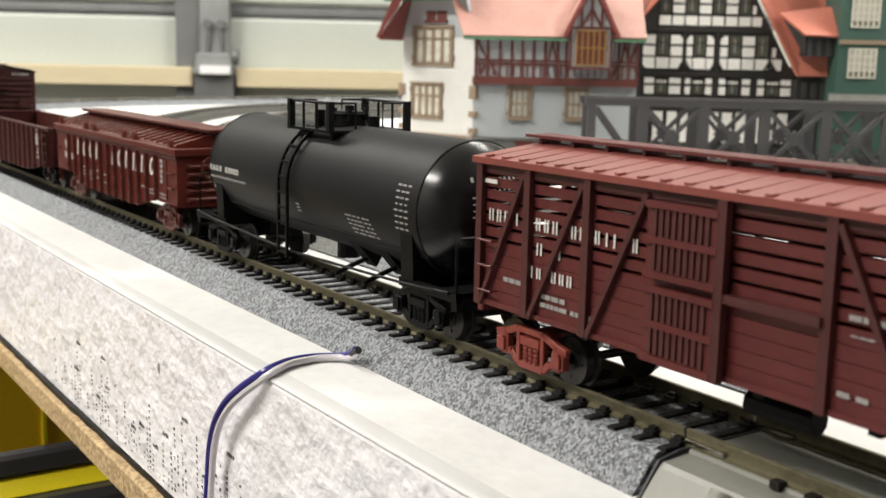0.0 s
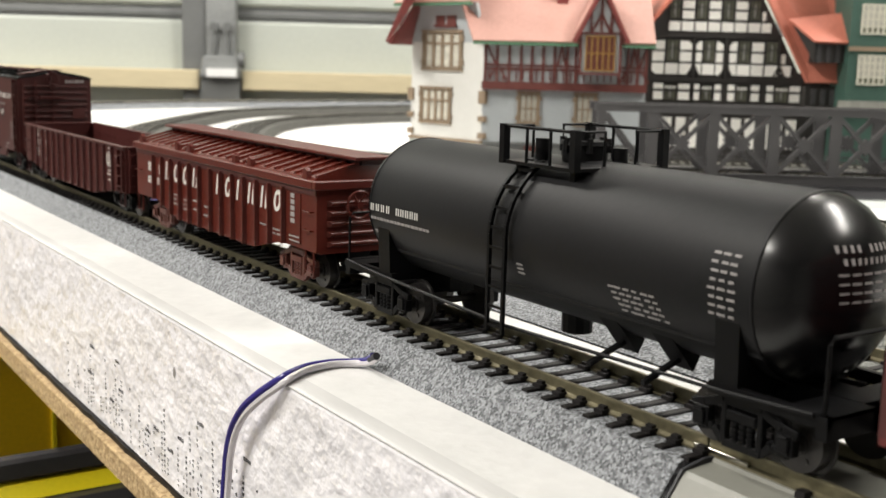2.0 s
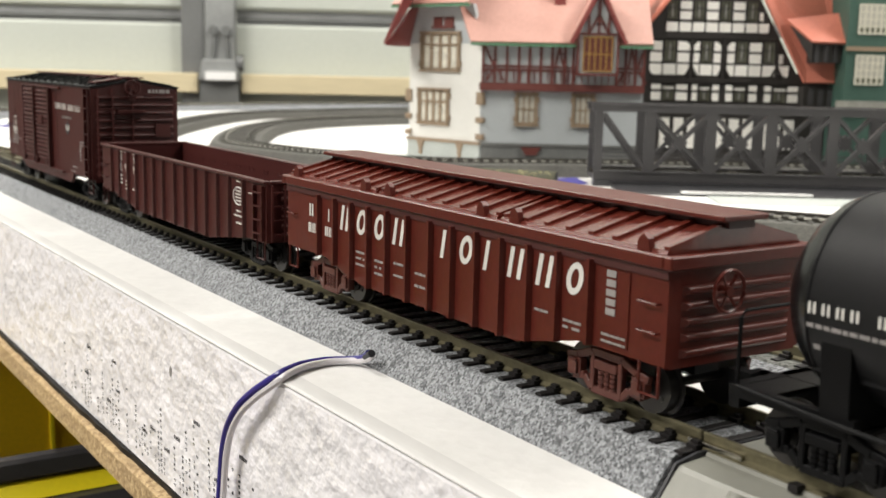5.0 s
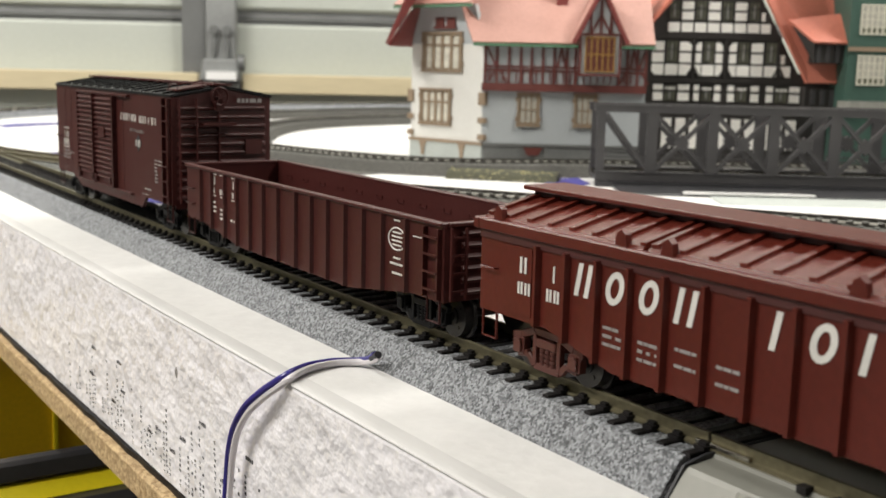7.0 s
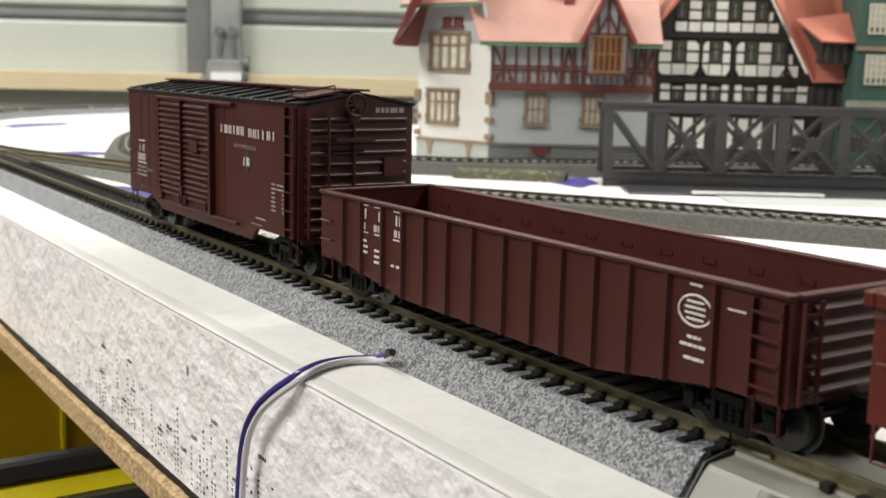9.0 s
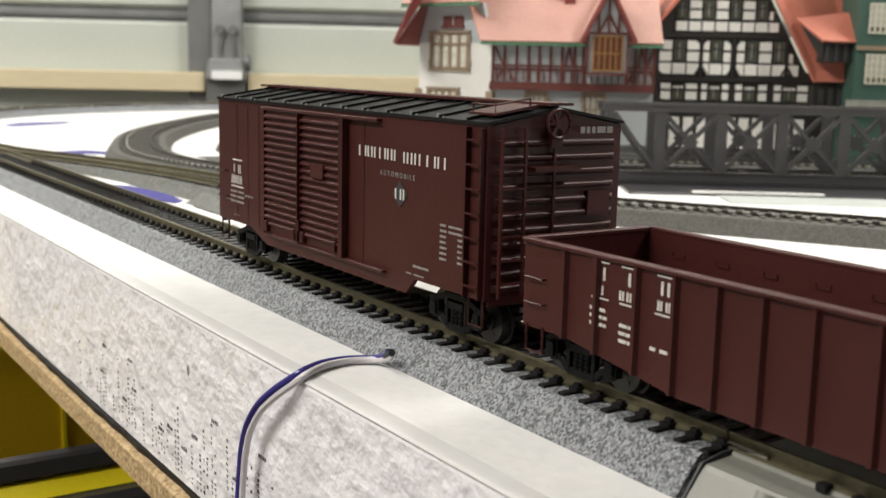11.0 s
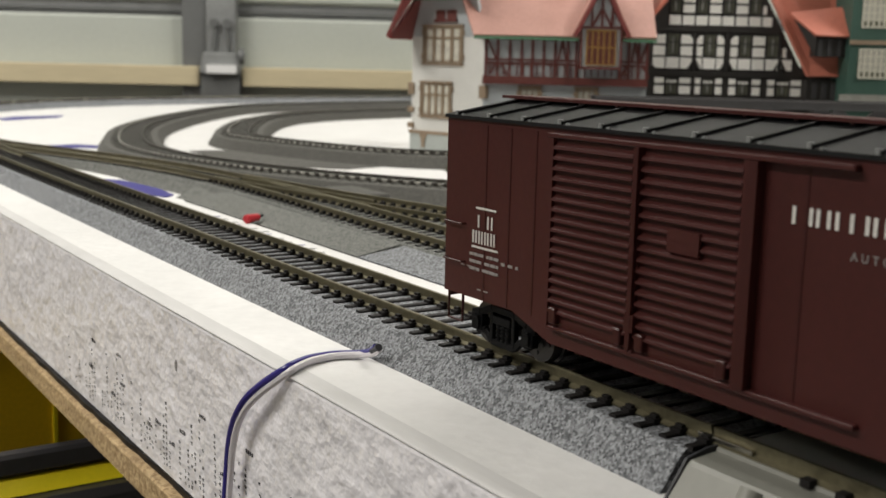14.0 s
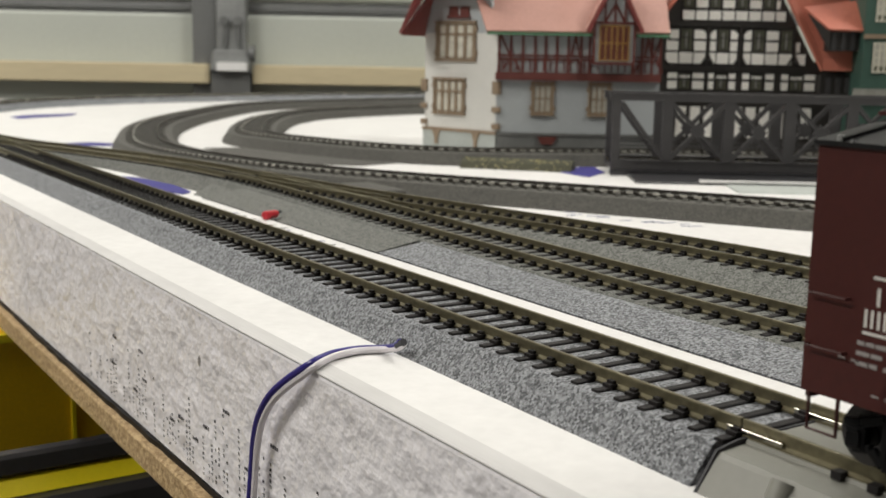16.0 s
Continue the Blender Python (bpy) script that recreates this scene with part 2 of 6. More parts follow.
case_black = surface("case_black", (0.030, 0.030, 0.033), 0.35, scale=30, vary=0.2, fine=600, bump=0.2)
plaster = surface("house_plaster", (0.70, 0.695, 0.66), 0.6, scale=60, vary=0.06, fine=600, bump=0.15)
plaster_white = surface("house_plaster_white", (0.88, 0.865, 0.82), 0.6, scale=60, vary=0.06, fine=600, bump=0.15)
pane_pale = surface("window_net", (0.62, 0.60, 0.52), 0.4, scale=140, vary=0.3, fine=400, bump=0.0)
pane_grey = surface("window_pale", (0.50, 0.49, 0.43), 0.4, scale=90, vary=0.2, fine=400, bump=0.0)
# bluish grey copy of the house plaster, for the walls in shade
plaster_shaded = surface("house_plaster_shaded", (0.43, 0.46, 0.475), 0.6, scale=60, vary=0.07, fine=600, bump=0.15)
timber_red = surface("timber_red", (0.13, 0.035, 0.028), 0.55, scale=80, vary=0.2, fine=700, bump=0.2)
timber_black = surface("timber_black", (0.025, 0.022, 0.020), 0.55, scale=80, vary=0.25, fine=700, bump=0.2)
trim_brown = surface("trim_brown", (0.27, 0.20, 0.135), 0.55, scale=80, vary=0.18, fine=700, bump=0.2)
tile_red = surface("roof_tile_red", (0.50, 0.28, 0.235), 0.5, scale=50, vary=0.12, fine=500, bump=0.3, depth=0.0004)
tile_bright = surface("roof_tile_bright", (0.58, 0.19, 0.13), 0.5, scale=50, vary=0.12, fine=500, bump=0.3, depth=0.0004)
verge_red = surface("verge_red", (0.22, 0.05, 0.045), 0.5, scale=50, vary=0.15, fine=500, bump=0.2)
gutter_green = surface("gutter_green", (0.10, 0.22, 0.13), 0.5, scale=60, vary=0.1, fine=500, bump=0.0)
amber = surface("amber_frame", (0.34, 0.19, 0.05), 0.5, scale=60, vary=0.15, fine=600, bump=0.1)
cream = surface("cream_paint", (0.66, 0.64, 0.54), 0.5, scale=60, vary=0.08, fine=600, bump=0.1)
house_green = surface("house_green", (0.045, 0.10, 0.078), 0.55, scale=60, vary=0.15, fine=600, bump=0.15)
pane_green = surface("window_green", (0.15, 0.155, 0.11), 0.25, scale=60, vary=0.25, fine=300, bump=0.0)
pane_dark = surface("window_pane", (0.30, 0.30, 0.27), 0.25, scale=60, vary=0.2, fine=300, bump=0.0)
girder = surface("girder_grey", (0.055, 0.053, 0.055), 0.5, scale=60, vary=0.14, fine=700, bump=0.1)
door_panel = surface("door_panel", (0.46, 0.487, 0.447), 0.5, scale=3, vary=0.05, fine=120, bump=0.06, depth=0.001)
steel = surface("galvanised_steel", (0.30, 0.31, 0.31), 0.45, metal=0.55, scale=20, vary=0.14, fine=200, bump=0.1)
steel_dark = surface("steel_dark", (0.16, 0.165, 0.165), 0.5, metal=0.4, scale=20, vary=0.14, fine=200, bump=0.1)
lath_wood = surface("lath_wood", (0.58, 0.50, 0.33), 0.6, scale=12, vary=0.08, fine=180, bump=0.2, stretch=(0.15, 1, 1))
concrete = surface("concrete", (0.20, 0.19, 0.18), 0.85, scale=4, vary=0.2, fine=90, bump=0.4, depth=0.002)
ceiling_paint = surface("ceiling_paint", (0.62, 0.61, 0.57), 0.75, scale=3, vary=0.05, fine=150, bump=0.2, depth=0.001)
wall_paint = surface("wall_paint", (0.34, 0.335, 0.32), 0.75, scale=3, vary=0.05, fine=150, bump=0.2, depth=0.001)
plinth_pale = surface("plinth_pale", (0.40, 0.43, 0.41), 0.7, scale=50, vary=0.12, fine=500, bump=0.2)
plinth_grey = surface("plinth_grey", (0.15, 0.155, 0.15), 0.75, scale=50, vary=0.18, fine=500, bump=0.3)
yard_grey = surface("yard_grey", (0.085, 0.085, 0.083), 0.8, scale=30, vary=0.25, fine=500, bump=0.3)
moss = surface("scatter_green", (0.055, 0.055, 0.032), 0.85, scale=150, vary=0.3, fine=600, bump=0.6, depth=0.0006)
flower = surface("scatter_yellow", (0.36, 0.33, 0.17), 0.8, scale=300, vary=0.25, fine=900, bump=0.3)
tube_white = surface("lamp_housing", (0.8, 0.8, 0.8), 0.4, scale=20, vary=0.04, fine=200, bump=0.0)

# ---- room ----
FLOOR, CEIL = -950, 1500
RX0, RX1, RY0, RY1 = -2200, 3600, -2400, 4200


def room():
    bm = BM(); box(bm, RX0, RX1, RY0, RY1, FLOOR - 100, FLOOR)
    tagged(part("floor", bm, concrete), "bare grey concrete garage floor", "floor", kind="structure")
    bm = BM(); box(bm, RX0, RX1, RY0, RY1, CEIL, CEIL + 80)
    tagged(part("ceiling", bm, ceiling_paint), "plain off-white garage ceiling", "ceiling", kind="structure")
    for name, c in (("wall_west", (RX0 - 100, RX0, RY0, RY1)), ("wall_east", (RX1, RX1 + 100, RY0, RY1)), ("wall_south", (RX0, RX1, RY0 - 100, RY0)), ("wall_north", (RX0, RX1, RY1, RY1 + 100))):
        bm = BM(); box(bm, *c, FLOOR, CEIL)
        tagged(part(name, bm, wall_paint), "plain painted garage wall", "wall", kind="structure")
    for x, y, z, _ in LAMPS:
        t = thing("ceiling_light", "white fluorescent batten lamp under the ceiling", "ceiling light", mm(x, y, 0), "ceiling lights")
        bm = BM(); extrude(bm, [(-90, z + 10), (90, z + 10), (60, CEIL), (-60, CEIL)], "y", -640, 640)
        part("housing", bm, tube_white, t)


room()

# ---- the layout's own square, turned against the front track ----
TURN = -33.4
BASE = (-150, -42)


def laid(lat, depth, z=0, rz=0):
    """A pose in the square of the houses: lat across, depth away from the front."""
    return mm(BASE[0], BASE[1], 0, TURN) @ mm(lat, depth, z, rz)


# ---- garage door at the back ----


def garage_door():
    D = 2300
    t = tagged(thing("garage_door", "pale grey-green sectional garage door with steel post", "garage door", laid(0, D, 0, 4)), kind="structure")
    z = -960
    i = 0
    while z < 1480:
        top = z + 500 if i else 160
        bm = BM()
        box(bm, -1900, -466, 0, 45, z, top - 28)
        box(bm, -466, 2500, 0, 45, z, top - 28)
        part("panel", bm, door_panel, t, bevel=6)
        bm = BM(); box(bm, -1900, 2500, 14, 45, top - 28, top)
        part("joint", bm, steel, t, "grey recessed joint between the sections")
        bm = BM(); box(bm, -1900, 2500, 4, 14, top - 20, top - 14)
        part("lip", bm, steel_dark, t)
        z = top
        i += 1
    # post with its hinge plate
    bm = BM(); box(bm, -515, -470, -30, -2, -30, 1480)
    part("post_flange", bm, steel_dark, t)
    bm = BM(); box(bm, -468, -408, -42, -2, -40, 1480)
    part("post", bm, steel, t, bevel=3)
    bm = BM()
    extrude(bm, [(-470, 62), (-405, 62), (-398, 45), (-398, 20), (-478, 20)], "y", -72, -44)
    part("foot_bracket", bm, steel, t, bevel=3)
    bm = BM(); cyl(bm, (-450, -56, 118), (-450, -30, 118), 9, 14); cyl(bm, (-424, -56, 118), (-424, -30, 118), 9, 14)
    bar(bm, (-452, -48, 66), (-447, -48, 112), 7); bar(bm, (-422, -48, 66), (-427, -48, 112), 7)
    part("hinge", bm, steel_dark, t, smooth=True)
    bm = BM(); box(bm, -462, -404, -84, -70, 22, 38)
    part("catch", bm, tube_white, t, "bright steel catch plate")
    bm = BM(); cyl(bm, (-402, -60, 55), (-390, -60, 55), 16, 16)
    part("roller", bm, steel_dark, t, smooth=True)
    bm = BM(); box(bm, -476, -400, -60, -10, -60, 18)
    part("post_foot", bm, steel_dark, t)
    # pale laths along the foot of the sections
    for a, b in ((-1900, -480), (-396, 2500)):
        bm = BM(); box(bm, a, b, -52, -2, -4, 34)
        part("lath", bm, lath_wood, t, "pale raw wooden lath", bevel=2)
    bm = BM(); box(bm, -1900, 2500, -40, -4, -900, -60)
    part("low_panel", bm, steel_dark, t)


garage_door()

# ---- table of foam boards on chipboard ----
TOP = -10.0


def table():
    t = tagged(thing("table", "white foam board tabletop on a chipboard panel", "table"), kind="structure")
    X0, X1, Y0, Y1 = -42.0, 2150.0, -900.0, 1560.0
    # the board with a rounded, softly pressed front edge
    bm = BM()
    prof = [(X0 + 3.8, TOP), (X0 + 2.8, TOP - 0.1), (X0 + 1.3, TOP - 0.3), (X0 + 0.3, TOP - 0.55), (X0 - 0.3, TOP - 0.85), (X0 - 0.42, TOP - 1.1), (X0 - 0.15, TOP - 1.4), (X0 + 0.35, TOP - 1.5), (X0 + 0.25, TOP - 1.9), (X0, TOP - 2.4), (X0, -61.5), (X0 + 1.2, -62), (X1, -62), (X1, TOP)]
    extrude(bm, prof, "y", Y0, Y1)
    # the lip's shade is painted in as a greyer foam
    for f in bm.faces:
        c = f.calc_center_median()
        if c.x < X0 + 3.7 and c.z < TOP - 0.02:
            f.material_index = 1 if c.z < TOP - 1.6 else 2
    part("foam_board", bm, [foam_top, foam_side, foam_edge_shaded], t, "white polystyrene foam board")
    bm = BM(); box(bm, X0 - 3.5, X1, Y0, Y1, -72.5, -63.8)
    part("chipboard_panel", bm, chipboard, t, "raw chipboard panel", bevel=0.5)
    # black strips stand in for the shade in the uneven gap between board and panel
    rg = random.Random(21)
    ys = [60 + 9.0 * k for k in range(80)]
    edge = [(X0 - 0.5 - 0.6 * math.sin(y * 0.021) - rg.uniform(0, 0.7), y) for y in ys]
    bm = BM(); extrude(bm, [(X0 + 20, ys[0]), *edge, (X0 + 20, ys[-1])], "z", -63.8, -61.9)
    part("board_gap_shade", bm, black_paint, t, "dark uneven strip standing for the shade in the gap")
    bm = BM(); box(bm, X0 + 21, X1 - 20, Y0, Y1, -63.8, -62)
    part("gap_strip", bm, case_black, t)
    # printed lines on the edge of the board: too small to read
    bm = BM()
    rnd = random.Random(5)
    y = 362.0
    while y > 120:
        n = rnd.choice((3, 5, 7, 9, 11, 13))
        z = -60.0 + rnd.uniform(0, 3)
        for k in range(n):
            if rnd.random() < 0.74:
                h, w, o = rnd.uniform(0.5, 0.95), rnd.uniform(0.25, 0.45), rnd.uniform(-0.15, 0.15)
                box(bm, X0 - 0.12, X0 + 0.05, y + o - 0.5, y + o - 0.5 + w, z, z + h)
                box(bm, X0 - 0.11, X0 + 0.05, y + o - 0.5 + w, y + o + 0.45, z + rnd.choice((0.0, 0.3, 0.55)), z + rnd.choice((0.6, 0.75, h)))
            z += rnd.choice((1.5, 1.6, 1.8))
        if rnd.random() < 0.25:
            for k in range(4):
                box(bm, X0 - 0.12, X0 + 0.05, y - 1.0 - k * 1.2, y - 0.35 - k * 1.2, z, z + rnd.uniform(0.8, 1.3))
        y -= rnd.choice((2.4, 2.8, 3.4, 4.2, 8.5))
    part("print_marks", bm, ink, t, "small dark printed marks")
    # knot in the foam
    bm = BM(); extrude(bm, [(250.9, -27.6), (251.2, -26.2), (250.3, -24.9), (249.4, -25.4), (249.2, -26.6), (249.9, -28.2)], "x", X0 - 0.15, X0 + 0.2)
    part("dent", bm, grey_print, t)
    # legs
    for x in (40, 2000):
        for y in (-780, 1460):
            bm = BM(); box(bm, x, x + 70, y, y + 70, FLOOR, -72.5)
            part("leg", bm, lath_wood, t, bevel=2)


table()


def flat_patch(name, pts, material, label, category, z=TOP):
    bm = BM()
    extrude(bm, pts, "z", z + 0.05, z + 0.5)
    return tagged(part(name, bm, material), label, category)


FILL = -5.5


def filler_strip():
    """White foam strip laid between the two front roadbeds."""
    bm = BM()
    extrude(bm, [(17.6, -880), (35.2, -880), (35.2, 92), (29.2, 92), (29.2, 430), (31.5, 470), (31.5, 540), (24.5, 585), (17.6, 610)], "z", TOP + 0.05, FILL)
    tagged(part("foam_strip", bm, foam_top), "strip of white foam between two roadbeds", "foam strip")


filler_strip()
flat_patch("paint_mark", [(19, 535), (18.5, 500), (19, 470), (26, 448), (32, 454), (34, 480), (29, 520)], blue_paint, "dark blue paint mark on the white foam", "paint mark", z=FILL)
flat_patch("paint_mark", [(290, 508), (322, 506), (306, 476), (279, 460), (281, 487)], blue_paint, "dark blue paint mark on the white board", "paint mark")
flat_patch("paint_mark", [(100, 1112), (160, 1150), (176, 1186), (120, 1170), (98, 1140)], blue_paint, "dark blue paint mark on the white board", "paint mark")
flat_patch("dark_bed", [(143, 727), (245, 711), (263, 590), (187, 571), (136, 620)], old_ballast, "dark roadbed filling between the two curves", "roadbed")
flat_patch("paint_mark", [(60, 800), (72, 778), (98, 768), (96, 790), (84, 806)], blue_paint, "dark blue paint mark on the white board", "paint mark")
rnd = random.Random(11)
for k in range(12):
    y = 384 - k * 8.6 + rnd.uniform(-2, 2)
    x = 23.2 + rnd.uniform(-1.2, 0.8)
    w = rnd.uniform(1.2, 2.6)
    bm = BM(); extrude(bm, [(x - w, y - 1.2), (x + w, y - 2.2), (x + w, y - 1.4), (x - w, y - 0.4)], "z", FILL + 0.02, FILL + 0.15)
    tagged(part("print_mark", bm, blue_paint if k % 3 == 0 else ink), "small dark printed mark on the white foam", "print", "print marks")

for k in range(16):
    f = (k + rnd.uniform(-0.3, 0.3)) / 16
    x, y, w = 168 + f * 28 + rnd.uniform(-5, 5), 346 + f * -56 + rnd.uniform(-5, 5), rnd.uniform(1.5, 4.0)
    bm = BM(); extrude(bm, [(x - w, y - 0.8), (x + w, y - 2.0), (x + w, y - 0.6), (x - w, y + 0.6)], "z", TOP + 0.03, TOP + 0.15)
    tagged(part("print_mark", bm, faint_ink), "faint blue-grey printed mark on the white board", "print", "print marks")

# red wire nut
red = thing("wire_connector", "small red plastic wire connector on the foam", "wire connector", mm(30.5, 361, FILL + 2.3, 28))
bm = BM(); cyl(bm, (-4, 0, -0.4), (3, 0, -0.4), 1.8, 14, 1.5); cyl(bm, (-4.5, 0, -0.4), (-4, 0, -0.4), 1.3, 14, 1.8)
part("body", bm, red_plastic, red, smooth=True)
bm = BM(); cyl(bm, (3, 0, -0.4), (6.5, 0.5, 0), 0.7, 8)
part("tip", bm, ink, red, smooth=True)

# ---- tracks ----
RAIL = [(-1.1, -2.9), (1.1, -2.9), (1.1, -2.5), (0.3, -2.1), (0.3, -0.8), (0.42, -0.6), (0.42, -0.08), (0.3, 0), (-0.3, 0), (-0.42, -0.08), (-0.42, -0.6), (-0.3, -0.8), (-0.3, -2.1), (-1.1, -2.5)]
GAUGE = 8.25 + 0.42
PITCH = 6.296


def shifted(profile, o, dz=0.0):
    return [(a + o, b + dz) for a, b in profile]


def tie_mesh():
    bm = BM()
    extrude(bm, [(-0.95, -3.4), (0.95, -3.4), (0.95, -2.75), (0.8, -2.6), (-0.8, -2.6), (-0.95, -2.75)], "x", -14.3, 14.3)
    for s in (-1, 1):
        for o in (-1.75, 1.75):
            box(bm, s * GAUGE + o - 0.95, s * GAUGE + o + 0.95, -1.15, 1.15, -2.65, -1.95)
            box(bm, s * GAUGE + o * 0.8 - 0.5, s * GAUGE + o * 0.8 + 0.5, -0.8, 0.8, -2.0, -1.35)
    return finish(bm, "tie", tie_mat)


TIE = tie_mesh()


def bed_profile(half, foot, shoulder=-3.15, top=15.5):
    return [(-half, foot), (-top, shoulder - 0.4), (-top + 0.7, shoulder), (top - 0.7, shoulder), (top, shoulder - 0.4), (half, foot)]


def track(label, path, bed, rail, near, half=20.5, dz=0.0, joints=(), glint_side=0.0, shoulder=-3.15, top=15.5):
    """Roadbed, two rails and ties along a smooth path; ties within near (y from, y to) are pieces of their own."""
    t = tagged(thing("railway_track", label, "track", mm(0, 0, dz)), kind="structure")
    pts = smooth_path(path, 12.0)
    bm = BM(); sweep(bm, pts, bed_profile(half, TOP - dz, shoulder, top))
    part("roadbed", bm, bed, t, "grey cast stone-look roadbed")
    for s in (-1, 1):
        bm = BM(); sweep(bm, pts, shifted(RAIL, s * GAUGE))
        part("rail", bm, rail, t, "tarnished metal rail", smooth=True)
    fine = smooth_path(path, PITCH)
    rest = BM()
    count = 0
    for i, p in enumerate(fine):
        q = fine[min(i + 1, len(fine) - 1)] - fine[max(i - 1, 0)]
        a = math.degrees(math.atan2(q.y, q.x)) - 90
        if near[0] <= p.y <= near[1]:
            o = new("tie", TIE)
            o.parent = t
            o.matrix_basis = mm(p.x, p.y, 0, a + 0.5 * math.sin(i * 7.3))
            count += 1
        else:
            m = Matrix.Translation((p.x, p.y, 0)) @ Matrix.Rotation(radians(a), 4, "Z")
            n0 = len(rest.verts)
            box(rest, -14.3, 14.3, -1.25, 1.25, shoulder - 0.25, shoulder + 0.55)
            rest.verts.ensure_lookup_table()
            for v in rest.verts[n0:]:
                v.co = m @ v.co
    if len(rest.verts):
        tagged(part("far_ties", rest, bed if glint_side else tie_mat, t), kind="stuff")
    else:
        rest.free()
    if glint_side:
        # bright bars painted in as glints along the rail nearer the front
        shine = BM()
        for p, q in zip(fine, fine[1:]):
            d = (q - p).normalized()
            e = p + Vector((d.y, -d.x)) * glint_side * GAUGE
            bar(shine, (e.x, e.y, -0.4), (e.x + d.x * 3.2, e.y + d.y * 3.2, -0.4), 1.0, 0.95)
        tagged(part("glint_patches", shine, rail_glint, t), kind="stuff")
    # joints between the sections of the roadbed
    for x, y, a in joints:
        bm = BM(); sweep(bm, [Vector((0, -0.12)), Vector((0, 0.12))], bed_profile(half + 0.15, TOP - dz, -3.0, 15.7))
        j = part("joint", bm, worn_ballast, t)
        j.matrix_basis = mm(x, y, 0, a)
    return t


P1 = 83.3 + 1.0
track("straight model railway track on grey roadbed beside the foam edge", [(0, P1 - PITCH * 0.3), (0, 500), (0, 1000), (0, 1500)], ballast, rail_mat, (70, 640))
second = track("model railway track on grey roadbed with a turnout", [(61, -880), (61.5, -300), (62.5, 120), (64.3, 230), (67, 320), (70.5, 400), (71, 460), (66, 525), (53, 590), (34, 655), (13, 725), (2, 800)], worn_ballast, rail_mat, (70, 480), joints=((65.5, 279, -2),), shoulder=-2.95)
for y0, y1, stone in ((92.4, 278, ballast), (279, 440, worn_ballast)):
    bm = BM(); slab(bm, [(31.8, y0, -5.9), (48.6, y0, -3.1), (48.6 + (y1 - y0) * 0.024, y1, -3.1), (31.8, y1, -5.9)], -3.6)
    part("ballast_shoulder", bm, stone, second, "grey cast ballast shoulder")
# solid ink-dark strip stands in for the shade between foam strip and shoulder
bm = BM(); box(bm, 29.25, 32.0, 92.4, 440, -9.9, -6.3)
part("strip_gap_shade", bm, ink, second, "dark strip standing for the shaded gap by the foam")
track("model railway track branching from the turnout", [(127, -880), (126, -200), (125, 100), (123.5, 170), (120, 210), (114, 250), (106, 290), (97, 332), (87, 380), (78.5, 430), (72, 485)], worn_ballast, rail_mat, (100, 420), half=30, dz=-0.05, joints=((123, 176, 4),), shoulder=-2.95)
PATH4 = [(640, -420), (470, -110), (247, 274), (131, 471), (98, 570), (90, 660), (107, 745), (161, 889), (253, 1045), (375, 1200), (490, 1262), (720, 1325), (1100, 1350), (1700, 1350)]
track("older model railway track curving round on dark roadbed", PATH4, old_ballast, rail_dull, (9000, 9001), half=24, dz=-0.6, glint_side=-1, shoulder=-1.8, top=19.5)
PATH5 = [(900, 120), (640, 330), (440, 470), (340, 527), (272, 558), (236, 594), (216, 640), (201, 700), (196, 750), (213, 800), (259, 890), (312, 972), (380, 1040), (478, 1086), (640, 1120), (1000, 1140), (1700, 1140)]
track("older model railway track on the inner curve", PATH5, old_ballast, rail_dull, (9000, 9001), half=24, dz=-0.3, glint_side=-1, shoulder=-1.8, top=19.5)
track("outermost model railway track along the back edge", [(-5, 900), (8, 1010), (50, 1160), (140, 1310), (300, 1420), (520, 1475), (900, 1500), (1700, 1505)], ballast, rail_bright, (9000, 9001), half=22, dz=0.4)


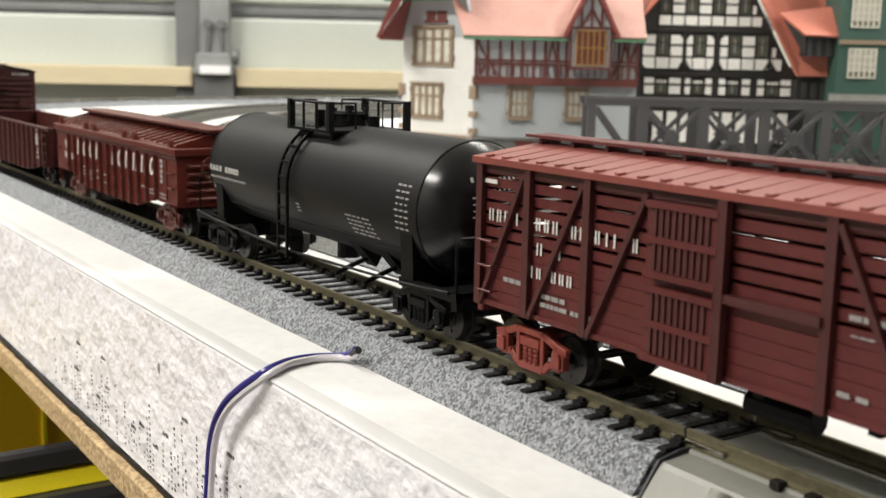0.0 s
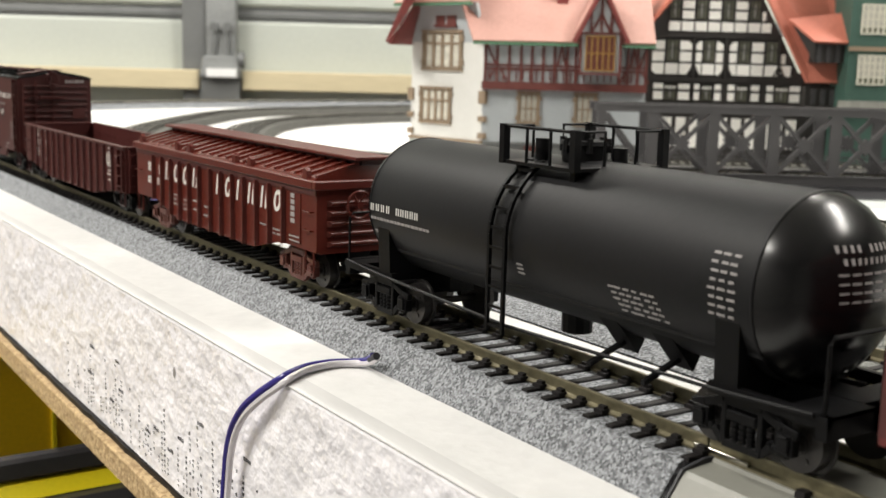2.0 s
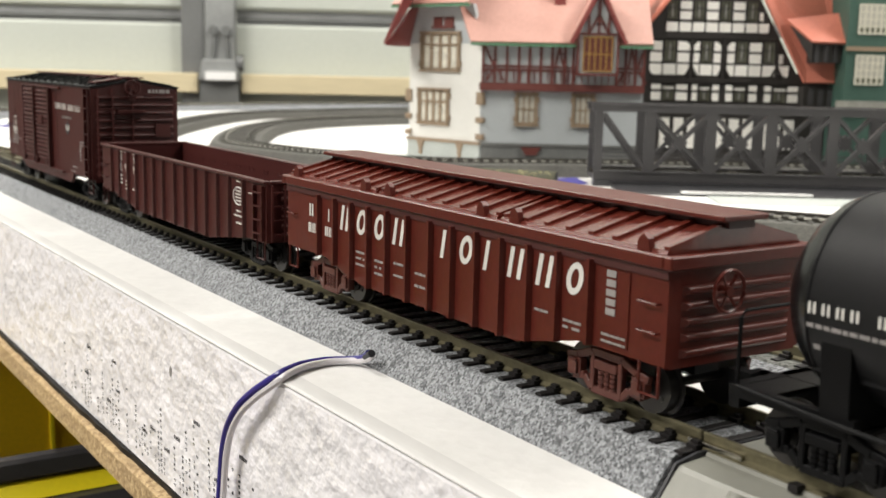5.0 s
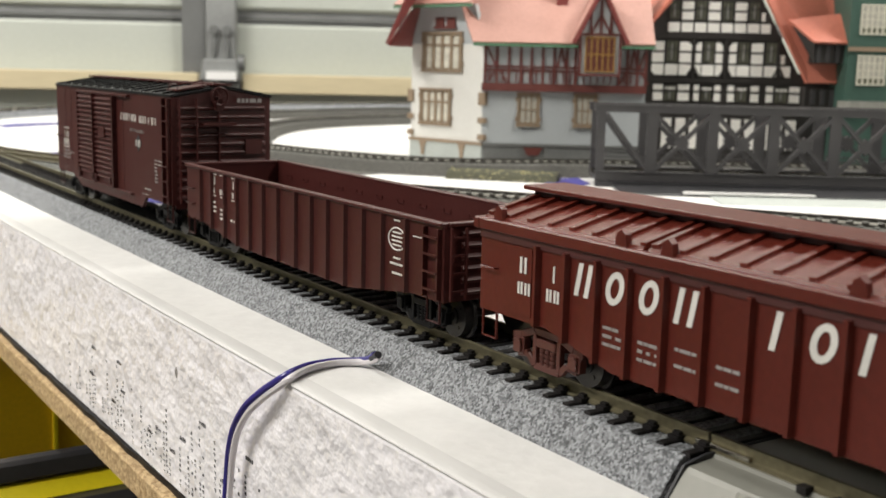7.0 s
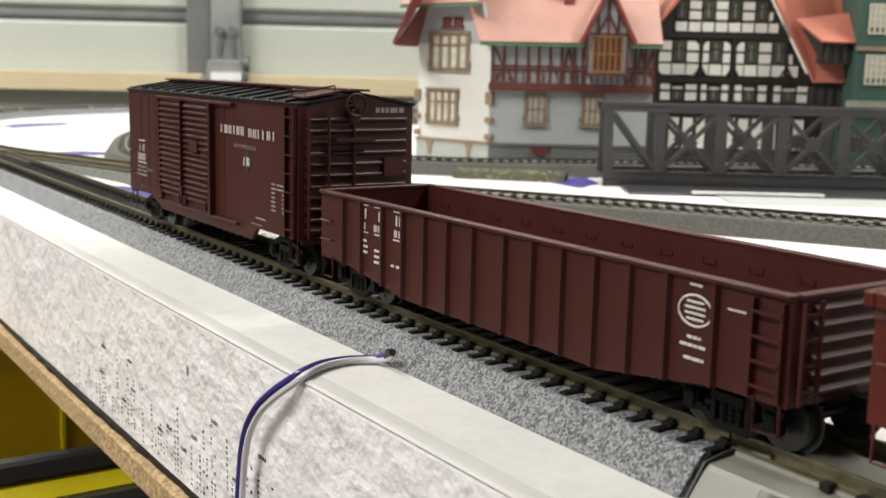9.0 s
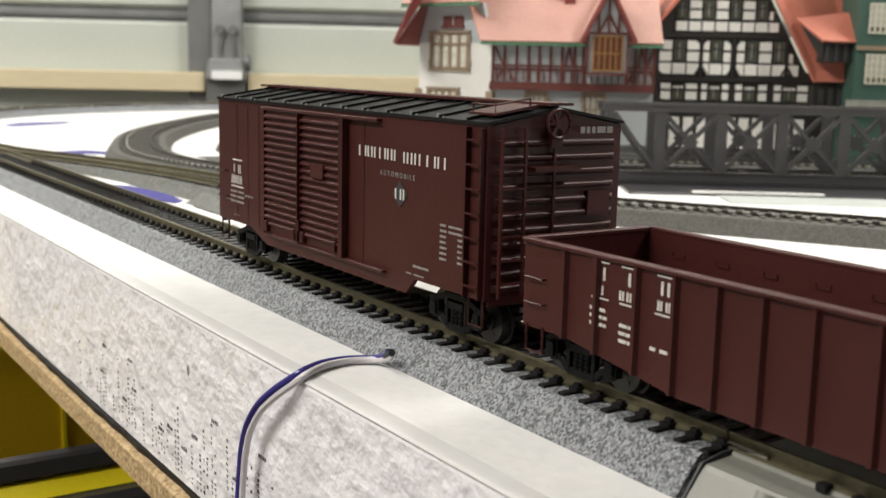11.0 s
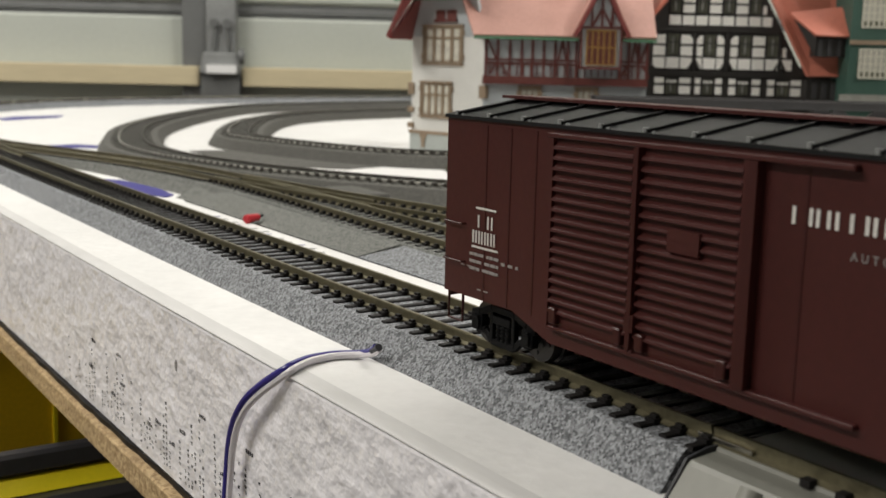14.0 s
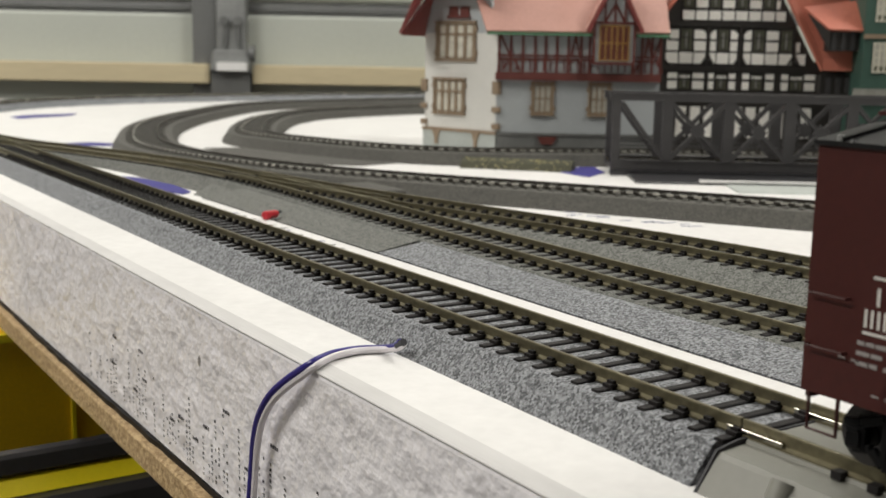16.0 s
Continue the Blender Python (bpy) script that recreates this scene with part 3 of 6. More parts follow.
def plain_section():
    """The smooth grey plastic track section that follows the joint."""
    t = tagged(thing("turnout_section", "smooth grey plastic track section with moulded shoulder", "track"), kind="structure")
    y0, y1 = -880, P1 - PITCH * 0.3 - 2.6
    bm = BM()
    extrude(bm, [(-21.5, TOP), (-17.2, -4.6), (-16.4, -3.9), (-10.5, -3.4), (-10.2, -2.8), (10.2, -2.8), (10.5, -3.4), (16.4, -3.9), (17.2, -4.6), (21.5, TOP)], "y", y0, y1)
    part("base", bm, grey_plastic, t, "smooth grey plastic base")
    bm = BM(); extrude(bm, [(-21.6, TOP), (-17.0, -3.6), (-12.0, -2.6), (12.0, -2.6), (17.0, -3.6), (21.6, TOP)], "y", y1 + 0.2, y1 + 0.7)
    part("joint", bm, ink, t)
    for s in (-1, 1):
        bm = BM(); sweep(bm, [Vector((0, y0)), Vector((0, y1 + 2))], shifted(RAIL, s * GAUGE))
        part("rail", bm, rail_mat, t, "tarnished metal rail", smooth=True)
        bm = BM(); box(bm, s * GAUGE - 1.2, s * GAUGE + 1.2, y1 - 7, y1 + 5, -2.4, -1.5)
        part("rail_joiner", bm, rail_bright, t, "bright metal rail joiner", bevel=0.15)
    for k, y in enumerate((61, 54.5, 48, 41, 34)):
        bm = BM(); box(bm, -11.6, -9.7, y - 0.9, y + 0.9, -3.2, -1.9)
        part("rail_clip", bm, tie_mat, t)
    bm = BM(); cyl(bm, (-18.8, 66, -7.0), (-17.3, 66, -4.2), 1.9, 12)
    part("stud", bm, grey_plastic, t, smooth=True)
    for y in range(20, -860, -13):
        bm = BM(); box(bm, -9.9, 9.9, y - 1.2, y + 1.2, -3.0, -2.55)
        part("tie", bm, tie_mat, t)
    bm = BM(); slab(bm, [(-16.8, 48, -3.9), (-11.2, 48, -3.3), (-11.2, 20, -3.3), (-16.8, 20, -3.9)], 0.6)
    part("slot_cover", bm, tie_mat, t)


plain_section()

# turnout rails between the two inner tracks
frog = tagged(thing("turnout_rails", "switch rails of the turnout with dark throw bar", "turnout"), kind="structure")
for a, b in (((75, 440), (78, 350)), ((73, 470), (88, 365))):
    bm = BM(); sweep(bm, [Vector(a), Vector(b)], shifted(RAIL, 0, 0.1))
    part("switch_rail", bm, rail_mat, frog, smooth=True)
bm = BM(); box(bm, 60, 100, 418, 423, -2.9, -2.2)
part("throw_bar", bm, black_plastic, frog)
bm = BM(); box(bm, 101, 118, 402, 438, -9.9, -2.6)
part("switch_motor", bm, old_ballast, frog, bevel=0.8)

# two-core wire over the foam edge
wire = thing("two_core_wire", "blue and white two-core wire hanging over the foam edge", "wire")


def wire_run(side):
    p = [(-22.6, 171.6, -5.6), (-22.3, 174.9, -7.5), (-23.2, 179.2, -8.8), (-28.3, 181.8, -9.0), (-35, 180.6, -8.8), (-39.6, 178.2, -8.8), (-42.2, 177.0, -9.2), (-44.0, 179.4, -11.4), (-45.4, 185.4, -15.6), (-46, 192.6, -21), (-46, 198.7, -27.6), (-45.8, 202.4, -34.7), (-45.6, 204.3, -41.4), (-46, 204.6, -48.3), (-46.6, 205.0, -58), (-47.0, 205.5, -70), (-47.2, 206, -82), (-46, 206, -150)]
    out = []
    for i, q in enumerate(p):
        # the cores lie beside each other
        w = 0.72 * side
        out.append((q[0] - 0.25 * side * (i > 6), q[1] + w * (1.0 if i < 7 else 0.8), q[2] + w * (0.0, 0.0, 0.0, 0.05, 0.15, 0.3, 0.45, 0.55, 0.65, 0.7)[min(i, 9)]))
    fine = []
    v = [Vector(q) for q in out]
    v = [2 * v[0] - v[1]] + v + [2 * v[-1] - v[-2]]
    for i in range(1, len(v) - 2):
        for k in range(5):
            t = k / 5
            fine.append(0.5 * (2 * v[i] + (v[i + 1] - v[i - 1]) * t + (2 * v[i - 1] - 5 * v[i] + 4 * v[i + 1] - v[i + 2]) * t * t + (3 * v[i] - v[i - 1] - 3 * v[i + 1] + v[i + 2]) * t ** 3))
    return fine


bm = BM(); tube(bm, wire_run(1), 0.85)
part("blue_core", bm, wire_blue, wire, "dark blue insulated core", smooth=True)
bm = BM(); tube(bm, wire_run(-1), 0.85)
part("white_core", bm, wire_white, wire, "white insulated core", smooth=True)
bm = BM(); cyl(bm, (-22.4, 174.0, -6.9), (-22.8, 170.6, -5.2), 0.92, 8)
part("end_sleeve", bm, ink, wire, smooth=True)


def tool_case():
    """Yellow and black case standing under the table."""
    t = thing("tool_case", "yellow and black plastic tool case under the table", "tool case", mm(0, 0, 0))
    bm = BM(); box(bm, -380, 160, 508, 530, -420, -77)
    part("back_wall", bm, yellow_plastic, t, "yellow plastic wall", bevel=1.5)
    bm = BM(); box(bm, -380, 160, 505, 508, -80, -76)
    part("top_rim", bm, yellow_bright, t)
    bm = BM(); box(bm, -13, -11, 506.5, 508, -200, -80)
    part("seam", bm, yellow_bright, t)
    bm = BM(); box(bm, -380, 160, 391, 399, -104.6, -95.5)
    part("rim", bm, case_black, t, "black plastic rim", bevel=1.5)
    bm = BM(); extrude(bm, [(386, -110.6), (390.5, -105.4), (398, -105.4), (398, -110.6)], "x", -380, 160)
    part("stripe", bm, yellow_bright, t, "bright yellow edge strip")
    bm = BM(); box(bm, -380, 160, 378, 400, -420, -111)
    part("front", bm, case_black, t, "black plastic front", bevel=3)
    bm = BM(); box(bm, -370, 150, 400, 500, FLOOR, -420)
    part("stand", bm, case_black, t)
    bm = BM(); extrude(bm, [(-52, -116), (-49, -116), (-48, -117.5), (-51.5, -117.5)], "y", 379.2, 380.2)
    part("chip", bm, tube_white, t)


tool_case()

# ---- the train ----
WHEEL_R = 4.9
WHEELSETS = []


def wheelset_mesh():
    bm = BM()
    cyl(bm, (-12, 0, 0), (12, 0, 0), 0.9, 8)
    for s in (-1, 1):
        cyl(bm, (s * 7.3, 0, 0), (s * 7.9, 0, 0), WHEEL_R + 0.7, 24)
        cyl(bm, (s * 7.9, 0, 0), (s * 10.0, 0, 0), WHEEL_R, 24, WHEEL_R - 0.15)
        cyl(bm, (s * 10.0, 0, 0), (s * 10.35, 0, 0), 2.0, 12)
        for k in range(4):
            a = k * math.pi / 2
            cyl(bm, (s * 10.0, 3.1 * math.cos(a), 3.1 * math.sin(a)), (s * 10.2, 3.1 * math.cos(a), 3.1 * math.sin(a)), 0.5, 6)
    return finish(bm, "wheelset", wheel_metal, smooth=True)


WHEELS = wheelset_mesh()


def truck(car, y, frame_mat, base=17.2, x=0.0):
    t = new("truck")
    t.parent = car
    t.location = (x * K, y * K, 0)
    h = base / 2
    for s in (-1, 1):
        bm = BM()
        c = s * 12.6
        chain = [(-h - 2.2, 6.9), (-h + 0.6, 7.5), (-3.9, 9.0), (3.9, 9.0), (h - 0.6, 7.5), (h + 2.2, 6.9)]
        for p, q in zip(chain, chain[1:]):
            bar(bm, (c, p[0], p[1]), (c, q[0], q[1]), 1.5, 1.3, (1, 0, 0))
        low = [(-h - 0.6, 3.4), (-h + 2.6, 3.9), (-3.9, 1.9), (3.9, 1.9), (h - 2.6, 3.9), (h + 0.6, 3.4)]
        for p, q in zip(low, low[1:]):
            bar(bm, (c, p[0], p[1]), (c, q[0], q[1]), 1.4, 1.2, (1, 0, 0))
        for q in (-3.7, 3.7):
            box(bm, c - 0.7, c + 0.7, q - 0.55, q + 0.55, 1.9, 9.0)
        box(bm, c - 0.9, c + 0.9, -3.0, 3.0, 6.0, 7.7)
        part("side_frame", bm, frame_mat, t, bevel=0.15)
        for q in (-h, h):
            bm = BM()
            box(bm, c - 0.8, c + 1.0, q - 1.7, q + 1.7, 3.4, 6.9)
            box(bm, min(c + s * 0.9, c + s * 1.4), max(c + s * 0.9, c + s * 1.4), q - 1.2, q + 1.2, 3.8, 6.2)
            cyl(bm, (c + s * 1.2, q - 1.0, 6.4), (c + s * 1.2, q + 1.0, 6.4), 0.35, 8)
            part("journal_box", bm, frame_mat, t, bevel=0.2)
        for q in (-1.6, 0.0, 1.6):
            bm = BM()
            for k in range(4):
                cyl(bm, (c, q, 2.5 + k * 0.9), (c, q, 3.1 + k * 0.9), 0.75, 10)
            cyl(bm, (c, q, 2.2), (c, q, 6.1), 0.5, 8)
            part("spring", bm, frame_mat, t, smooth=True)
    bm = BM(); box(bm, -12, 12, -3, 3, 5.6, 8.6); box(bm, -2.5, 2.5, -5, 5, 8, 10.5)
    part("bolster", bm, frame_mat, t)
    for q in (-h, h):
        w = new("wheelset", WHEELS)
        w.parent = t
        WHEELSETS.append((w, q))
    return t


def coupler(car, y, s):
    bm = BM()
    box(bm, -1.3, 1.3, min(y, y + s * 4.5), max(y, y + s * 4.5), 7.2, 9.6)
    extrude(bm, [(-2.2, y + s * 4), (2.2, y + s * 4), (2.2, y + s * 8), (0.6, y + s * 8.2), (0.6, y + s * 5.6), (-2.2, y + s * 6.0)], "z", 6.8, 10)
    part("coupler", bm, black_plastic, car)


def plate(bm, y, z, w, h, x, out=0.12):
    """A thin printed patch on the side at x, its middle at y, z."""
    s = -1 if x < 0 else 1
    box(bm, min(x, x + s * out), max(x, x + s * out), y - w / 2, y + w / 2, z - h / 2, z + h / 2)


def mark(car, kind, y, z, w, h, x, thick=0.9, lean=0.0):
    """A plain shape the size of a painted letter: one bar, two bars or, when large, a ring."""
    s = -1 if x < 0 else 1
    a, b = min(x, x + s * 0.12), max(x, x + s * 0.12)
    f = min(thick / w, 0.34)

    def at(u, v):
        # u grows to the right when the side is looked at, and y to the left
        return (y - u * w - lean * v * h, z + v * h)

    bm = BM()
    if kind in "od" and h > 4:
        n = 18
        rim = [[bm.verts.new((c, *at(r * math.cos(6.28319 * k / n) / 2, q * math.sin(6.28319 * k / n) / 2))) for k in range(n)]
               for c in (a, b) for r, q in ((1.0, 1.0), (1.0 - 2 * f, 1.0 - 2 * f * w / h))]
        for p, q in ((0, 1), (2, 3), (0, 2), (1, 3)):
            for k in range(n):
                m = (k + 1) % n
                bm.faces.new((rim[p][k], rim[p][m], rim[q][m], rim[q][k]))
    else:
        for u in {"b": (0,), "l": (-0.25,), "p": (-0.31, 0.27), "u": (-0.33, 0.33), "o": (-0.3, 0.3), "d": (-0.3, 0.24)}[kind]:
            extrude(bm, [at(u - f / 2, -0.5), at(u + f / 2, -0.5), at(u + f / 2, 0.5), at(u - f / 2, 0.5)], "x", a, b)
    part("painted_mark", bm, white_print, car)


def small_print(bm, y, z, w, rows, x, pitch=1.5, h=0.7, seed=1, gap=0.25):
    """Rows of print too small to read, as short bars."""
    r = random.Random(seed)
    for k in range(rows):
        p = y
        while p > y - w:
            l = min(r.uniform(0.8, 2.4), p - (y - w) + 0.05)
            if l > 0.3:
                plate(bm, p - l / 2, z - k * pitch, l, h, x)
            p -= l + gap + (0.8 if r.random() < 0.2 else 0)


def grab(bm, x, y0, y1, z, s=-1, out=1.1, r=0.22):
    tube(bm, [(x, y0, z), (x + s * out, y0, z), (x + s * out, y1, z), (x, y1, z)], r, 6)


def pieces(name, bm, material, parent):
    """Every loose piece of the mesh as a part of its own."""
    todo = set(bm.verts)
    for start in list(bm.verts):
        if start not in todo:
            continue
        island, edge = [], [start]
        todo.discard(start)
        while edge:
            v = edge.pop()
            island.append(v)
            for e in v.link_edges:
                w = e.other_vert(v)
                if w in todo:
                    todo.discard(w)
                    edge.append(w)
        one = BM()
        twin = {v: one.verts.new(v.co) for v in island}
        for f in {f for v in island for f in v.link_faces}:
            one.faces.new([twin[v] for v in f.verts])
        part(name, one, material, parent)
    bm.free()


def ladder(car, mat, x, y0, y1, z0, z1, n, s=-1, out=1.0):
    bm = BM()
    for y in (y0, y1):
        box(bm, min(x, x + s * out), max(x, x + s * out), y - 0.3, y + 0.3, z0, z1)
    for k in range(n):
        z = z0 + (z1 - z0) * (k + 0.5) / n
        bar(bm, (x + s * out, y0, z), (x + s * out, y1, z), 0.42)
    part("ladder", bm, mat, car)


def wheel_on_end(car, mat, x, y, z, s, r=4.0):
    """Hand brake wheel on an end."""
    bm = BM()
    n = 20
    tube(bm, [(x + r * math.cos(6.2832 * i / n), y + s * 2.4, z + r * math.sin(6.2832 * i / n)) for i in range(n + 1)], 0.38, 6)
    wheel = part("brake_wheel", bm, mat, car, smooth=True)
    for k in range(6):
        a = k * math.pi / 3
        bm = BM(); bar(bm, (x, y + s * 2.0, z), (x + r * math.cos(a), y + s * 2.4, z + r * math.sin(a)), 0.4)
        part("spoke", bm, mat, wheel)
    bm = BM(); cyl(bm, (x, y, z), (x, y + s * 2.6, z), 0.9, 10)
    part("hub", bm, mat, wheel, smooth=True)


def step_stirrup(bm, x, y0, y1, z0, z1):
    tube(bm, [(x, y0, z1), (x, y0, z0), (x, y1, z0), (x, y1, z1)], 0.32, 6)


def box_car(label):
    c = thing("box_car", label, "model railway wagon", mm(0, 0, 0), "train")
    H, W = 72.2, 18.0
    out = [(-H, 11.3), (-H + 27.5, 11.3), (-H + 31.5, 7.4), (H - 36, 7.4), (H - 24, 11.3), (H, 11.3), (H, 48.2), (-H, 48.2)]
    for s in (-1, 1):
        bm = BM(); extrude(bm, out, "x", s * W, s * (W - 1.2))
        part("side", bm, oxide, c)
    # riveted panel seams of the near side
    for y in (58.0, 50.0, 42.0, -20.5):
        bm = BM(); box(bm, -W - 0.10, -W + 0.02, y - 0.22, y + 0.22, 11.6, 47.2)
        part("panel_seam", bm, oxide_dark, c)
    bm = BM(); box(bm, -W + 1.2, W - 1.2, -H + 1, H - 1, 11.4, 13.0)
    part("floor", bm, black_plastic, c)
    bm = BM(); box(bm, -3, 3, -H + 8, H - 8, 7.0, 11.4); cyl(bm, (-8, -10, 8.6), (-8, 6, 8.6), 2.4, 12); box(bm, 4, 11, -14, -4, 6.6, 11)
    part("underframe", bm, black_plastic, c)
    # corrugated ends
    for s in (-1, 1):
        bm = BM(); box(bm, -W + 1.2, W - 1.2, min(s * H, s * (H - 1)), max(s * H, s * (H - 1)), 10.0, 48.0)
        extrude(bm, [(-W + 1.2, 48.0), (W - 1.2, 48.0), (0, 51.2)], "y", s * H, s * (H - 1))
        part("end_wall", bm, oxide_dark, c)
        for k in range(11):
            end_rib(c, oxide_dark, s * H, s, W - 1.6, 13.8 + k * 3.05)
    # roof: dark sheets with seam caps, running board on the ridge
    bm = BM()
    extrude(bm, [(-W - 0.5, 48.1), (0, 51.25), (W + 0.5, 48.1), (W + 0.5, 48.8), (0, 51.9), (-W - 0.5, 48.8)], "y", -H - 0.5, H + 0.5)
    part("roof", bm, black_paint, c, "dark grey sheet roof")
    # grey of these sheets paints in the reflection on an otherwise black roof
    for k in range(12):
        y = H - 4.9 - k * 11.1
        for s in (-1, 1):
            bm = BM(); slab(bm, [(s * 12.2, y, 49.68), (s * 12.2, y - 9.3, 49.68), (s * 3.6, y - 9.3, 51.27), (s * 3.6, y, 51.27)], 0.25 * s)
            part("roof_sheet", bm, roof_sheet_sheen, c, "roof sheet with its grey sheen painted in")
        # bright steel paints in the highlights on the knobs
        bm = BM(); cyl(bm, (-W - 0.2, y + 1.1, 48.9), (-W - 0.2, y + 1.1, 49.7), 0.5, 8); cyl(bm, (-W - 0.2, y - 0.9, 48.8), (-W - 0.2, y - 0.9, 49.2), 0.35, 8)
        part("rivet", bm, steel, c)
    for k in range(13):
        y = H - 4 - k * 11.1
        for s in (-1, 1):
            bm = BM(); bar(bm, (s * (W + 0.4), y, 49.05), (s * 3.0, y, 51.6), 0.8, 0.7)
            part("roof_seam", bm, black_plastic, c)
    bm = BM()
    for k in (-1, 0, 1):
        box(bm, k * 2.35 - 1.05, k * 2.35 + 1.05, -H - 1.0, H + 1.0, 52.1, 52.7)
    part("running_board", bm, oxide, c, "red-brown running board on the roof")
    for k in range(14):
        y = H - 3 - k * 10.6
        bm = BM(); box(bm, -2.8, 2.8, y - 0.4, y + 0.4, 51.6, 52.1)
        part("board_bracket", bm, oxide_dark, c)
    # platform over the corner of the near roof end
    bm = BM(); slab(bm, [(-15.5, -H + 1, 50.0), (-15.5, -H + 11, 50.0), (-4.5, -H + 11, 51.8), (-4.5, -H + 1, 51.8)], -0.5)
    tube(bm, [(-15, -H + 2, 50.2), (-15, -H + 2, 52.2), (-6, -H + 2, 53.6), (-6, -H + 2, 52)], 0.25, 6)
    tube(bm, [(-15, -H + 10, 50.2), (-15, -H + 10, 52.2), (-15, -H + 2, 52.2)], 0.25, 6)
    part("roof_step", bm, oxide, c)
    # doors with horizontal pressings
    for name, y1, y0 in (("auxiliary_door", 36.0, 13.4), ("main_door", 12.9, -10.4)):
        d = BM(); box(d, -W - 0.7, -W, y0, y1, 11.2, 46.2)
        door = part(name, d, oxide, c)
        n = 17
        for k in range(n):
            z = 14.2 + k * 1.9
            bm = BM()
            extrude(bm, [(-W - 1.65, z - 0.2), (-W - 1.55, z + 0.25), (-W - 0.7, z + 0.8), (-W - 0.7, z - 0.5)], "y", y0 + 0.8, y1 - 0.8)
            part("door_rib", bm, oxide, door)
        for y in (y0, y1 - 0.7):
            bm = BM(); box(bm, -W - 1.5, -W - 0.6, y, y + 0.7, 11.2, 46.4)
            part("door_stile", bm, oxide, door)
        for y in (y0 + 2.5, y1 - 2.5):
            bm = BM(); box(bm, -W - 2.0, -W - 0.6, y - 1.0, y + 1.0, 12.0, 15.0)
            part("door_hanger", bm, oxide_dark, door, bevel=0.2)
    bm = BM(); box(bm, -W - 1.9, -W - 1.3, -2.0, 5.0, 30.2, 34.0)
    part("door_plate", bm, oxide, c)
    bm = BM(); bar(bm, (-W - 1.9, 12.6, 12), (-W - 1.9, 12.6, 46.5), 0.7); box(bm, -W - 2.2, -W - 1.0, 11.6, 13.8, 15, 18)
    part("door_lock", bm, oxide_dark, c)
    bm = BM(); box(bm, -W - 1.6, -W, -29, 37, 46.4, 47.3)
    part("door_track", bm, oxide, c, bevel=0.15)
    bm = BM(); box(bm, -W - 1.4, -W, -32, 36, 10.6, 11.4)
    part("door_track", bm, oxide, c, bevel=0.15)
    bm = BM(); box(bm, -W - 1.9, -W, -12.6, -10.6, 11.4, 46.4)
    part("door_post", bm, oxide_dark, c)
    # ladders and grab irons
    ladder(c, oxide_dark, -W, -H + 1.0, -H + 6.4, 11.5, 47.5, 7, -1, 1.3)
    bm = BM()
    for x in (-15.6, -9.6):
        box(bm, x - 0.3, x + 0.3, -H - 2.0, -H - 1.3, 12, 47.5)
    for k in range(7):
        z = 15 + k * 5.0
        bar(bm, (-15.6, -H - 1.8, z), (-9.6, -H - 1.8, z), 0.45)
    part("ladder", bm, oxide, c)
    bm = BM()
    for z in (18.5, 26.5):
        grab(bm, -W, H - 7.5, H - 1.0, z)
    pieces("grab_iron", bm, oxide_dark, c)
    bm = BM(); step_stirrup(bm, -W + 0.5, H - 1.2, H - 6.4, 5.4, 11.4)
    part("step", bm, oxide_dark, c)
    bm = BM(); step_stirrup(bm, -W + 0.5, -H + 1.2, -H + 6.4, 5.4, 11.4)
    part("step", bm, oxide_dark, c)
    wheel_on_end(c, oxide_dark, -1.6, -H, 48.4, -1, 3.0)
    bm = BM(); box(bm, -2.8, 0.2, -H - 1.8, -H, 43.6, 47.2); bar(bm, (-1.3, -H - 1.0, 43), (-1.3, -H - 1.0, 12), 0.6); box(bm, 8.2, 14.4, -H - 1.2, -H, 28.4, 33.6); box(bm, -8, 4, -H - 3.4, -H, 38.6, 39.4)
    part("brake_gear", bm, oxide, c)
    # painted marks
    bm = BM()
    x = -W - 0.02
    y = -18.0
    for kind in "lpubou":
        mark(c, kind, y - 0.9, 39.1, 2.1, 2.6, x, 0.62)
        y -= 3.1
    y -= 2.6
    for kind in "uullpb":
        mark(c, kind, y - 0.9, 38.9, 2.3, 2.6, x, 0.62)
        y -= 3.25
    mark(c, "l", -36.6, 30.3, 1.9, 2.5, x - 0.2, 0.6); mark(c, "u", -39.0, 30.3, 2.0, 2.5, x - 0.2, 0.6)
    for k, kind in enumerate("lu"):
        mark(c, kind, 59.6 - k * 3.4, 27.6, 2.0, 2.6, x, 0.5)
    plate(bm, 57.6, 30.3, 7.0, 0.4, x); plate(bm, 57.8, 22.2, 9.0, 0.4, x)
    for k, kind in enumerate("oopo"):
        mark(c, kind, 61.4 - k * 2.1, 24.3, 1.7, 2.6, x, 0.45)
    tagged(part("painted_line", bm, white_print, c, "white painted lines"), kind="stuff")
    bm = BM()
    small_print(bm, 63.0, 20.6, 10, 3, x, 1.5, 0.6, 3)
    small_print(bm, 52.0, 20.0, 5.5, 1, x, 1.5, 0.6, 4)
    small_print(bm, 66.0, 17.8, 5, 1, x, 1.5, 0.25, 4)
    small_print(bm, 60.0, 13.4, 4, 1, x, 1.5, 0.25, 4)
    for k in range(7):
        small_print(bm, -55.0, 25.4 - k * 1.25, 2.6, 1, x, 1, 0.5, 20 + k)
        small_print(bm, -(58.4 if k < 2 else 62.0), 25.4 - k * 1.25, 6.4 if k < 2 else 2.8, 1, x, 1, 0.5, 40 + k)
    small_print(bm, -44, 14.4, 6.5, 1, x, 1, 0.5, 61); small_print(bm, -41, 12.4, 7.5, 1, x, 1, 0.3, 62)
